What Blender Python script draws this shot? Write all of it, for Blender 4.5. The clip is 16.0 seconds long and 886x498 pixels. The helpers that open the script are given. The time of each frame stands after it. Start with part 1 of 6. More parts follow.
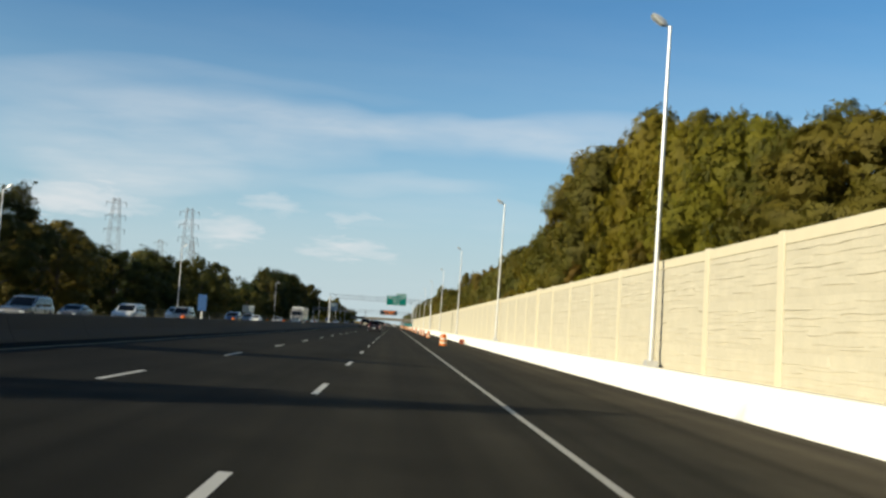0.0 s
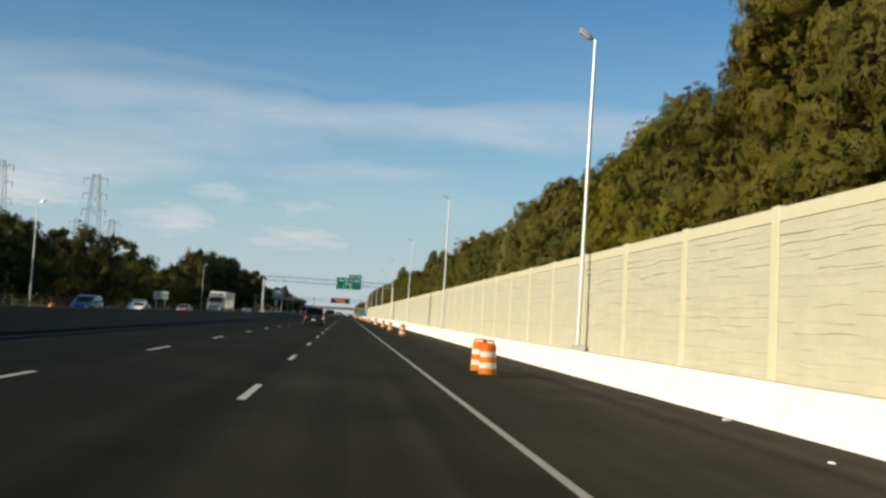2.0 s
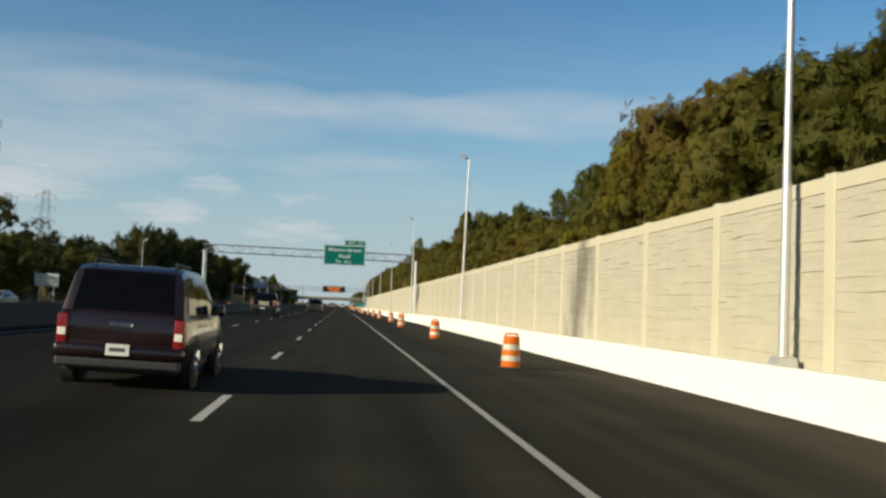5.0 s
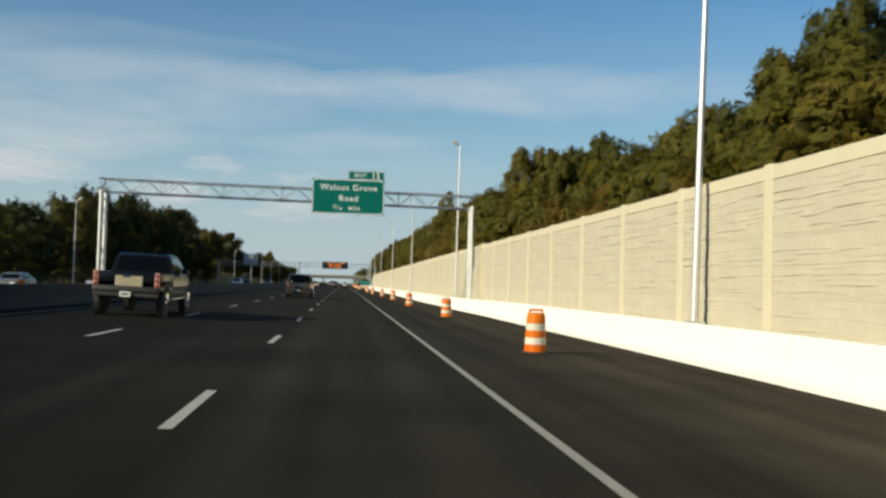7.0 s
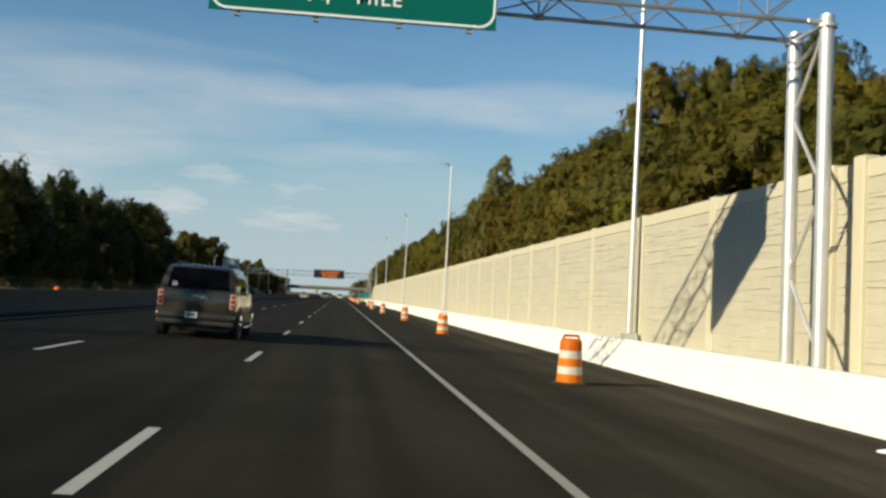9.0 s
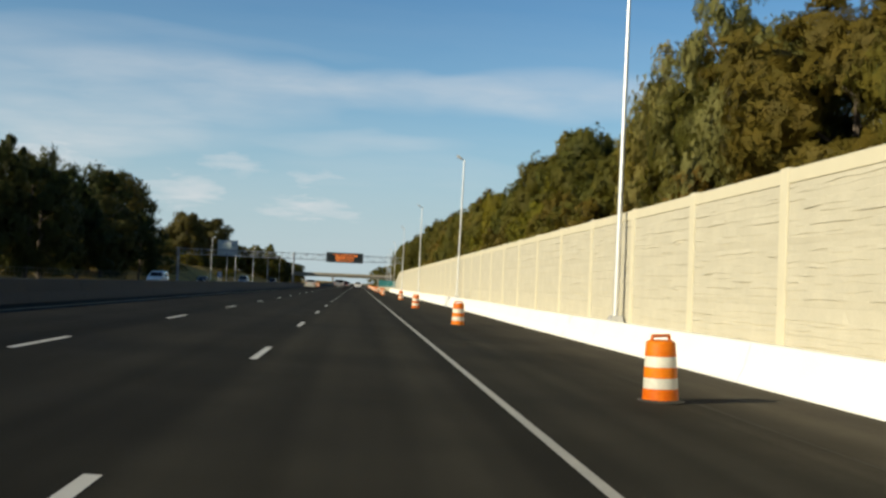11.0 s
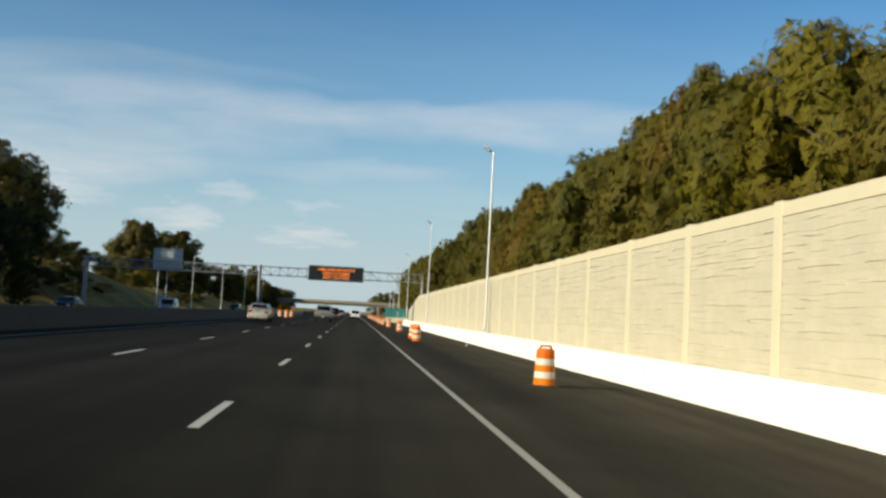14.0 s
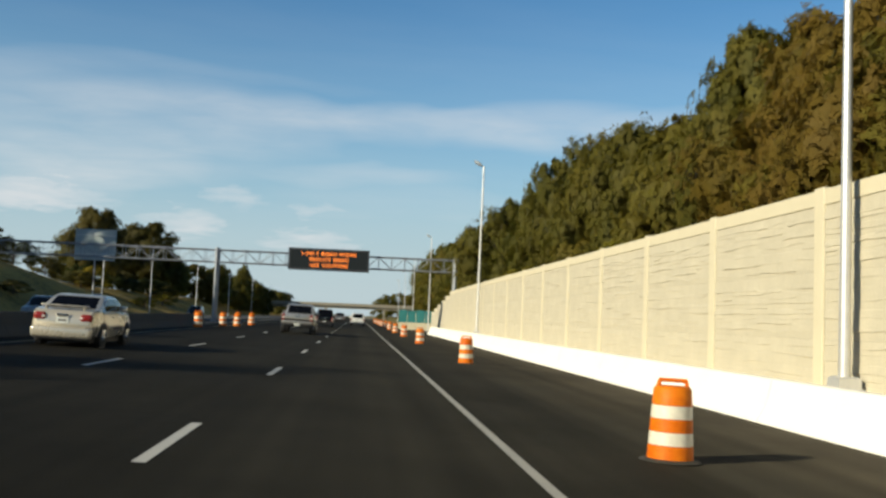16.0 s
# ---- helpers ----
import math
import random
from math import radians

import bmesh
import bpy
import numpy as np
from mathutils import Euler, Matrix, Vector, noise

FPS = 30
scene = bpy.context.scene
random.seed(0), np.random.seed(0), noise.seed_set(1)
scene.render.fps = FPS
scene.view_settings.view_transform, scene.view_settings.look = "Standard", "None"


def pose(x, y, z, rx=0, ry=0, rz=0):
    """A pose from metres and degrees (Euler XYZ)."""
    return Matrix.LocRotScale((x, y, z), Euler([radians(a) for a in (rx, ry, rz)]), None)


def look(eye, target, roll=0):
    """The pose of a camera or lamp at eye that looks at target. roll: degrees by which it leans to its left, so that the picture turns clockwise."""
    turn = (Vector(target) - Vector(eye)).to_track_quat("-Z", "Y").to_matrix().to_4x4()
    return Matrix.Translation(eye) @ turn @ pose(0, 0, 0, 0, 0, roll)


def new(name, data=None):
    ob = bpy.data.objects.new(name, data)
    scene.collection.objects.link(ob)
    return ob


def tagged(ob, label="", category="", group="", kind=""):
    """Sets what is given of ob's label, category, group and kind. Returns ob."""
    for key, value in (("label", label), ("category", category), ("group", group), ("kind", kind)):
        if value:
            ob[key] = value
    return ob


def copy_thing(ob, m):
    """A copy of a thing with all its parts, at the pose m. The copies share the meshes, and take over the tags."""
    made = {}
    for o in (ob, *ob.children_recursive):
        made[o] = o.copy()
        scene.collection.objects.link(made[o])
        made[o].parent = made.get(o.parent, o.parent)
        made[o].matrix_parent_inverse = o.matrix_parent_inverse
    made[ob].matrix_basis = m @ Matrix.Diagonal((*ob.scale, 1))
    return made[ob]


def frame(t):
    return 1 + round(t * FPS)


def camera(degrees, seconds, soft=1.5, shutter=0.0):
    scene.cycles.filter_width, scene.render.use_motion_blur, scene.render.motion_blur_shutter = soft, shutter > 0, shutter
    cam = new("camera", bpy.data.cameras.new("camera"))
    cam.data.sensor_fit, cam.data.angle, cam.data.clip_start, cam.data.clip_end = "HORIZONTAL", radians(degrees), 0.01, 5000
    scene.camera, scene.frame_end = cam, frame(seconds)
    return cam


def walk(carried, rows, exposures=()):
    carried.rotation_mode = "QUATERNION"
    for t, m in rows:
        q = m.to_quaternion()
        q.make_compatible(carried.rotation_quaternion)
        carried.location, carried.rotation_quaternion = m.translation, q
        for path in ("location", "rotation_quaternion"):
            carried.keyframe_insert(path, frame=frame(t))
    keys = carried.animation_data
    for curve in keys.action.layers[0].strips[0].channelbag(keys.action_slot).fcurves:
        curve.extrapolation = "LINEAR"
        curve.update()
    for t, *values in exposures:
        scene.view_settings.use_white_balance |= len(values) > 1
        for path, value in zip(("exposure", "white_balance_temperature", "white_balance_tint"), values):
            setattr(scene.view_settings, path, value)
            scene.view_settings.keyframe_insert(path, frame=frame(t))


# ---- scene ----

# The driver's eye: seconds, x, y, tilt, roll, yaw. x is across the road, y along it.
EYE_Z = 1.415
PATH = [
    (0.00, -0.240, 0.024, 4.776, -3.355, -3.005),
    (0.50, -0.212, 13.014, 4.554, -3.628, -4.515),
    (1.00, -0.207, 26.039, 3.867, -2.771, -5.183),
    (1.50, -0.165, 39.022, 4.061, -3.439, -5.846),
    (2.00, -0.123, 51.917, 4.257, -2.976, -5.889),
    (2.50, -0.080, 64.693, 5.174, -2.507, -6.231),
    (3.00, -0.085, 77.139, 5.080, -2.746, -6.349),
    (3.50, -0.074, 89.778, 4.715, -2.579, -6.305),
    (4.00, -0.063, 102.417, 4.351, -2.412, -6.260),
    (4.50, -0.052, 115.056, 3.986, -2.244, -6.216),
    (5.00, -0.041, 127.695, 3.622, -2.077, -6.171),
    (5.50, -0.030, 140.334, 3.257, -1.910, -6.127),
    (6.00, -0.041, 152.821, 3.376, -2.563, -6.343),
    (6.50, -0.053, 165.540, 3.399, -3.119, -6.899),
    (7.00, -0.039, 178.530, 2.237, -1.499, -6.025),
    (7.50, -0.028, 191.595, 2.735, -2.608, -5.744),
    (8.00, 0.006, 204.615, 3.067, -2.806, -6.048),
    (8.50, 0.037, 217.449, 3.950, -3.187, -5.984),
    (9.00, 0.086, 229.714, 3.117, -2.728, -6.301),
    (9.50, 0.087, 242.350, 2.965, -2.356, -6.907),
    (10.00, 0.097, 255.231, 1.876, -2.618, -4.933),
    (10.50, 0.096, 268.264, 2.096, -2.524, -5.074),
    (11.00, 0.095, 281.296, 2.316, -2.430, -5.214),
    (11.50, 0.095, 294.329, 2.537, -2.337, -5.355),
    (12.00, 0.094, 307.361, 2.757, -2.243, -5.495),
    (12.50, 0.093, 320.394, 2.977, -2.149, -5.636),
    (13.00, 0.030, 333.587, 3.335, -2.544, -5.251),
    (13.50, 0.042, 346.862, 3.971, -2.926, -5.228),
    (14.00, 0.088, 359.958, 4.115, -2.862, -5.383),
    (14.50, 0.143, 372.885, 4.992, -3.117, -5.436),
    (15.00, 0.144, 385.322, 3.189, -2.574, -4.614),
    (15.50, 0.204, 398.315, 4.792, -2.808, -5.034),
    (16.00, 0.248, 410.822, 4.284, -2.323, -5.172),
]
cam = camera(50.55, 16.0, soft=2.7)
walk(cam, [(t, pose(x, y, EYE_Z, 90 + tilt, roll, yaw)) for t, x, y, tilt, roll, yaw in PATH], exposures=[(0.0, 0.47), (1.0, 0.40), (2.5, 0.28), (5.5, 0.23), (9.5, 0.28), (12.5, 0.38), (16.0, 0.39)])

# ---------------------------------------------------------------- world and sun
SUN_AZ, SUN_EL = radians(30.5), radians(20.8)      # the way the light goes over the ground, from +x towards +y
to_sun = Vector((-math.cos(SUN_AZ) * math.cos(SUN_EL), -math.sin(SUN_AZ) * math.cos(SUN_EL), math.sin(SUN_EL)))
world = bpy.data.worlds.new("sky")
scene.world = world
world.use_nodes = True
wn, wl = world.node_tree.nodes, world.node_tree.links
wn.clear()
w_out = wn.new("ShaderNodeOutputWorld")
w_bg = wn.new("ShaderNodeBackground")
w_sky = wn.new("ShaderNodeTexSky")
w_sky.sky_type = 'NISHITA'
w_sky.sun_disc = False
w_sky.sun_elevation = SUN_EL
w_sky.sun_rotation = math.atan2(to_sun.x, to_sun.y)
w_sky.air_density, w_sky.dust_density, w_sky.ozone_density = 1.1, 0.15, 1.2
w_bg.inputs["Strength"].default_value = 0.0825
# thin streaks of high cloud, laid on a flat sheet far overhead
w_co = wn.new("ShaderNodeTexCoord")
w_sep = wn.new("ShaderNodeSeparateXYZ")
wl.new(w_co.outputs["Generated"], w_sep.inputs[0])


def w_math(op, a, b=None, c=None):
    n = wn.new("ShaderNodeMath")
    n.operation = op
    for i, v in enumerate((a, b, c)):
        if v is None:
            continue
        if isinstance(v, (int, float)):
            n.inputs[i].default_value = v
        else:
            wl.new(v, n.inputs[i])
    return n.outputs[0]


w_h = w_math('MAXIMUM', w_sep.outputs["Z"], 0.0)
w_den = w_math('ADD', w_h, 0.12)
w_u = w_math('DIVIDE', w_sep.outputs["X"], w_den)
w_v = w_math('DIVIDE', w_sep.outputs["Y"], w_den)
w_vec = wn.new("ShaderNodeCombineXYZ")
wl.new(w_u, w_vec.inputs[0])
wl.new(w_v, w_vec.inputs[1])


def w_noise(scale_xyz, scale, detail, rough, lo, hi, shift=0.0):
    mp = wn.new("ShaderNodeMapping")
    mp.inputs["Scale"].default_value = scale_xyz
    mp.inputs["Rotation"].default_value = (0, 0, radians(-14))
    mp.inputs["Location"].default_value = (shift, shift * 0.7, 0)
    wl.new(w_vec.outputs[0], mp.inputs[0])
    nz = wn.new("ShaderNodeTexNoise")
    nz.inputs["Scale"].default_value = scale
    nz.inputs["Detail"].default_value = detail
    nz.inputs["Roughness"].default_value = rough
    nz.inputs["Distortion"].default_value = 0.4
    wl.new(mp.outputs[0], nz.inputs["Vector"])
    mr = wn.new("ShaderNodeMapRange")
    mr.inputs["From Min"].default_value, mr.inputs["From Max"].default_value = lo, hi
    wl.new(nz.outputs["Fac"], mr.inputs["Value"])
    return mr.outputs[0]


cirrus = w_noise((0.55, 1.5, 1), 0.9, 9, 0.62, 0.40, 0.78, 2.3)
fibres = w_noise((0.5, 1.4, 1), 2.0, 6, 0.55, 0.25, 0.75, 4.4)
puffs = w_noise((0.8, 0.75, 1), 3.2, 7, 0.55, 0.30, 0.56, 5.1)
warp_a = w_noise((0.8, 0.75, 1), 4.5, 5, 0.6, 0.3, 0.7, 1.3)
warp_b = w_noise((0.8, 0.75, 1), 6.0, 5, 0.6, 0.3, 0.7, 8.9)
swell_a = w_noise((0.8, 0.75, 1), 1.6, 2, 0.5, 0.3, 0.7, 3.3)
swell_b = w_noise((0.8, 0.75, 1), 1.9, 2, 0.5, 0.3, 0.7, 6.1)
w_bear = w_math('ARCTAN2', w_sep.outputs["X"], w_sep.outputs["Y"])


def cloud_field(shapes, sway, lift, wa, wb):
    """Soft cloud shapes with ragged outlines: bearing, height, half width, half thickness and density of each."""
    az = w_math('ADD', w_bear, w_math('MULTIPLY', w_math('SUBTRACT', wa, 0.5), sway))
    hh = w_math('ADD', w_h, w_math('MULTIPLY', w_math('SUBTRACT', wb, 0.5), lift))
    field = None
    for c_az, c_h, c_w, c_t, c_d in shapes:
        p = w_math('POWER', w_math('ABSOLUTE', w_math('DIVIDE', w_math('SUBTRACT', az, c_az), c_w)), 2.0)
        q = w_math('POWER', w_math('ABSOLUTE', w_math('DIVIDE', w_math('SUBTRACT', hh, c_h), c_t)), 2.0)
        one = w_math('MULTIPLY', w_math('MAXIMUM', w_math('SUBTRACT', 1.0, w_math('ADD', p, q)), 0.0), c_d)
        field = one if field is None else w_math('ADD', field, one)
    return field


# flat puffs of cloud above the trees, and a long thin veil higher up
banks = cloud_field(((-0.335, 0.106, 0.090, 0.017, 0.95), (-0.135, 0.118, 0.034, 0.013, 0.55), (-0.180, 0.088, 0.045, 0.018, 0.85), (-0.050, 0.076, 0.055, 0.013, 0.85), (-0.055, 0.108, 0.026, 0.008, 0.4),
                     (-0.55, 0.10, 0.10, 0.03, 0.8), (0.55, 0.15, 0.12, 0.03, 0.7), (0.95, 0.12, 0.15, 0.03, 0.7), (-1.2, 0.13, 0.2, 0.04, 0.8), (2.2, 0.14, 0.3, 0.05, 0.7), (-2.3, 0.12, 0.3, 0.05, 0.7)), 0.045, 0.016, warp_a, warp_b)
banks = w_math('MULTIPLY', banks, w_math('ADD', w_math('MULTIPLY', puffs, 0.6), 0.4))
veils = cloud_field(((-0.36, 0.204, 0.17, 0.036, 0.26), (-0.15, 0.196, 0.19, 0.034, 0.40), (0.03, 0.200, 0.18, 0.024, 0.32), (0.20, 0.206, 0.19, 0.028, 0.38), (0.37, 0.199, 0.13, 0.022, 0.22), (-0.31, 0.152, 0.15, 0.045, 0.34),
                     (0.01, 0.147, 0.13, 0.018, 0.30), (-0.30, 0.128, 0.10, 0.022, 0.25), (-0.20, 0.150, 0.14, 0.030, 0.20), (-0.19, 0.236, 0.20, 0.014, 0.14), (0.06, 0.120, 0.16, 0.020, 0.14), (-0.75, 0.20, 0.3, 0.05, 0.4), (0.9, 0.22, 0.4, 0.05, 0.4), (2.4, 0.25, 0.8, 0.06, 0.4), (-2.0, 0.25, 0.8, 0.06, 0.4)), 0.10, 0.022, swell_a, swell_b)
flecks = w_noise((0.7, 1.1, 1), 7.0, 5, 0.6, 0.30, 0.70, 9.7)
veils = w_math('MULTIPLY', veils, w_math('ADD', w_math('ADD', w_math('MULTIPLY', fibres, 0.45), w_math('MULTIPLY', flecks, 0.30)), 0.36))
cl = w_math('ADD', w_math('MULTIPLY', cirrus, 0.07), w_math('ADD', w_math('MULTIPLY', banks, 0.80), veils))
cl = w_math('MINIMUM', cl, 0.8)
w_mix = wn.new("ShaderNodeMixRGB")
w_mix.inputs["Color2"].default_value = (6.7, 6.9, 7.0, 1)
wl.new(cl, w_mix.inputs["Fac"])
w_hue = wn.new("ShaderNodeHueSaturation")
w_hue.inputs["Saturation"].default_value = 1.22
wl.new(w_sky.outputs["Color"], w_hue.inputs["Color"])
w_gain = wn.new("ShaderNodeMixRGB")
w_gain.blend_type = 'MULTIPLY'
w_gain.inputs["Fac"].default_value = 1.0
w_gain.inputs["Color2"].default_value = (0.64, 0.92, 1.08, 1)
wl.new(w_hue.outputs["Color"], w_gain.inputs["Color1"])
deep = wn.new("ShaderNodeMapRange")        # the blue deepens overhead
deep.interpolation_type = 'SMOOTHSTEP'
deep.inputs["From Min"].default_value, deep.inputs["From Max"].default_value = 0.36, 0.85
deep.inputs["To Min"].default_value, deep.inputs["To Max"].default_value = 1.0, 0.5
wl.new(w_h, deep.inputs["Value"])
w_deep = wn.new("ShaderNodeVectorMath")
w_deep.operation = 'SCALE'
wl.new(w_gain.outputs["Color"], w_deep.inputs[0])
wl.new(deep.outputs[0], w_deep.inputs["Scale"])
haze = wn.new("ShaderNodeMapRange")
haze.interpolation_type = 'SMOOTHSTEP'
haze.inputs["From Min"].default_value, haze.inputs["From Max"].default_value = 0.34, -0.02
haze.inputs["To Max"].default_value = 0.92
wl.new(w_h, haze.inputs["Value"])
w_haze = wn.new("ShaderNodeMixRGB")
w_haze.inputs["Color2"].default_value = (3.4, 4.95, 5.95, 1)
wl.new(haze.outputs[0], w_haze.inputs["Fac"])
wl.new(w_deep.outputs[0], w_haze.inputs["Color1"])
pale = wn.new("ShaderNodeMapRange")       # paler air just above the land
pale.interpolation_type = 'SMOOTHSTEP'
pale.inputs["From Min"].default_value, pale.inputs["From Max"].default_value = 0.17, 0.0
pale.inputs["To Max"].default_value = 0.62
wl.new(w_h, pale.inputs["Value"])
w_pale = wn.new("ShaderNodeMixRGB")
w_pale.inputs["Color2"].default_value = (5.25, 5.95, 6.0, 1)
wl.new(pale.outputs[0], w_pale.inputs["Fac"])
wl.new(w_haze.outputs["Color"], w_pale.inputs["Color1"])
wl.new(w_pale.outputs["Color"], w_mix.inputs["Color1"])
wl.new(w_mix.outputs[0], w_bg.inputs["Color"])
wl.new(w_bg.outputs[0], w_out.inputs["Surface"])

sun_data = bpy.data.lights.new("sun", 'SUN')
sun_data.energy = 5.0
sun_data.angle = radians(0.55)
sun_data.color = (0.955, 0.865, 0.62)
sun = new("sun", sun_data)
sun.matrix_world = look(to_sun * 100, (0, 0, 0))


# ---------------------------------------------------------------- materials
def mat(name, base, rough=0.7, metal=0.0, vary=0.25, grain=(6.0, 60.0), bump=0.0, tint=None, random_by="", coat=0.0, spec=0.5):
    """A surface whose colour wanders at two scales. random_by: '' or 'object' or 'island'."""
    m = bpy.data.materials.new(name)
    m.use_nodes = True
    n, l = m.node_tree.nodes, m.node_tree.links
    bsdf = n["Principled BSDF"]
    bsdf.inputs["Metallic"].default_value = metal
    bsdf.inputs["Coat Weight"].default_value = coat
    bsdf.inputs["Specular IOR Level"].default_value = spec
    co = n.new("ShaderNodeTexCoord")
    facs = []
    for s in grain:
        nz = n.new("ShaderNodeTexNoise")
        nz.inputs["Scale"].default_value = s
        nz.inputs["Detail"].default_value = 6
        nz.inputs["Roughness"].default_value = 0.6
        l.new(co.outputs["Object"], nz.inputs["Vector"])
        facs.append(nz.outputs["Fac"])
    add = n.new("ShaderNodeMath")
    add.operation = 'ADD'
    l.new(facs[0], add.inputs[0])
    l.new(facs[1], add.inputs[1])
    fac = add.outputs[0]
    if random_by:
        rnd = n.new("ShaderNodeObjectInfo" if random_by == "object" else "ShaderNodeNewGeometry")
        ad2 = n.new("ShaderNodeMath")
        ad2.operation = 'MULTIPLY_ADD'
        l.new(rnd.outputs["Random" if random_by == "object" else "Random Per Island"], ad2.inputs[0])
        ad2.inputs[1].default_value = 0.5
        l.new(fac, ad2.inputs[2])
        sub = n.new("ShaderNodeMath")
        sub.operation = 'SUBTRACT'
        l.new(ad2.outputs[0], sub.inputs[0])
        sub.inputs[1].default_value = 0.25
        fac = sub.outputs[0]
    mr = n.new("ShaderNodeMapRange")
    mr.inputs["From Min"].default_value, mr.inputs["From Max"].default_value = 0.6, 1.4
    l.new(fac, mr.inputs["Value"])
    mix = n.new("ShaderNodeMixRGB")
    other = tint or base
    mix.inputs["Color1"].default_value = (*[c * (1 - vary) for c in base], 1)
    mix.inputs["Color2"].default_value = (*[min(1, c * (1 + vary)) for c in other], 1)
    l.new(mr.outputs[0], mix.inputs["Fac"])
    l.new(mix.outputs[0], bsdf.inputs["Base Color"])
    rr = n.new("ShaderNodeMapRange")
    rr.inputs["To Min"].default_value, rr.inputs["To Max"].default_value = max(0.02, rough - 0.08), min(1, rough + 0.08)
    l.new(facs[0], rr.inputs["Value"])
    l.new(rr.outputs[0], bsdf.inputs["Roughness"])
    if bump:
        bp = n.new("ShaderNodeBump")
        bp.inputs["Strength"].default_value = 0.6
        bp.inputs["Distance"].default_value = bump
        l.new(facs[1], bp.inputs["Height"])
        l.new(bp.outputs[0], bsdf.inputs["Normal"])
    return m


def asphalt_material():
    m = mat("asphalt", (0.0160, 0.0149, 0.0115), rough=0.9, vary=0.2, grain=(0.25, 45.0), bump=0.01, spec=0.06)
    n, l = m.node_tree.nodes, m.node_tree.links
    bsdf = n["Principled BSDF"]
    bsdf.inputs["Diffuse Roughness"].default_value = 1.0
    co = n.new("ShaderNodeTexCoord")
    old = bsdf.inputs["Base Color"].links[0].from_socket
    # tyre-polished tracks and long streaks that run along the lanes
    mp = n.new("ShaderNodeMapping")
    mp.inputs["Scale"].default_value = (1.3, 0.012, 1.0)
    l.new(co.outputs["Object"], mp.inputs[0])
    nz = n.new("ShaderNodeTexNoise")
    nz.inputs["Scale"].default_value = 1.0
    nz.inputs["Detail"].default_value = 8
    l.new(mp.outputs[0], nz.inputs["Vector"])
    mr = n.new("ShaderNodeMapRange")
    mr.inputs["From Min"].default_value, mr.inputs["From Max"].default_value = 0.3, 0.7
    mr.inputs["To Min"].default_value, mr.inputs["To Max"].default_value = 0.62, 1.40
    l.new(nz.outputs["Fac"], mr.inputs["Value"])
    # pale dust lies on the shoulder
    sep = n.new("ShaderNodeSeparateXYZ")
    l.new(co.outputs["Object"], sep.inputs[0])
    wob = n.new("ShaderNodeTexNoise")
    wob.inputs["Scale"].default_value, wob.inputs["Detail"].default_value = 0.35, 6
    l.new(co.outputs["Object"], wob.inputs["Vector"])
    shift = n.new("ShaderNodeMath")
    shift.operation = 'MULTIPLY_ADD'
    l.new(wob.outputs["Fac"], shift.inputs[0])
    shift.inputs[1].default_value = 3.0
    l.new(sep.outputs["X"], shift.inputs[2])
    dust = n.new("ShaderNodeMapRange")
    dust.interpolation_type = 'SMOOTHSTEP'
    dust.inputs["From Min"].default_value, dust.inputs["From Max"].default_value = 4.6, 8.6
    dust.inputs["To Max"].default_value = 0.85
    l.new(shift.outputs[0], dust.inputs["Value"])
    dusty = n.new("ShaderNodeMixRGB")
    dusty.inputs["Color2"].default_value = (0.034, 0.029, 0.0205, 1)
    l.new(dust.outputs[0], dusty.inputs["Fac"])
    l.new(old, dusty.inputs["Color1"])
    old = dusty.outputs[0]
    mul = n.new("ShaderNodeVectorMath")
    mul.operation = 'SCALE'
    l.new(old, mul.inputs[0])
    # the dimmer look of the left lanes is painted into the colour, lane by lane
    tone = mr.outputs[0]
    blot = n.new("ShaderNodeTexNoise")      # worn and sealed patches, a few metres across
    blot.inputs["Scale"].default_value, blot.inputs["Detail"].default_value, blot.inputs["Roughness"].default_value = 0.22, 7, 0.62
    l.new(co.outputs["Object"], blot.inputs["Vector"])
    worn = n.new("ShaderNodeMapRange")
    worn.inputs["From Min"].default_value, worn.inputs["From Max"].default_value = 0.32, 0.68
    worn.inputs["To Min"].default_value, worn.inputs["To Max"].default_value = 0.70, 1.28
    l.new(blot.outputs["Fac"], worn.inputs["Value"])
    patchy = n.new("ShaderNodeMath")
    patchy.operation = 'MULTIPLY'
    l.new(tone, patchy.inputs[0])
    l.new(worn.outputs[0], patchy.inputs[1])
    tone = patchy.outputs[0]
    # shade put into the asphalt's colour left of each lane line
    for line_x, level in ((-1.45, 0.76), (-5.1, 0.72)):
        left_shade = n.new("ShaderNodeMapRange")
        left_shade.inputs["From Min"].default_value, left_shade.inputs["From Max"].default_value = line_x - 0.22, line_x + 0.22
        left_shade.inputs["To Min"].default_value = level
        l.new(sep.outputs["X"], left_shade.inputs["Value"])
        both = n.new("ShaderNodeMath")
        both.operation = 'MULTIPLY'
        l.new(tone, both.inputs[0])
        l.new(left_shade.outputs[0], both.inputs[1])
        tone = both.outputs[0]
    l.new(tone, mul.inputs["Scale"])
    l.new(mul.outputs[0], bsdf.inputs["Base Color"])
    return m


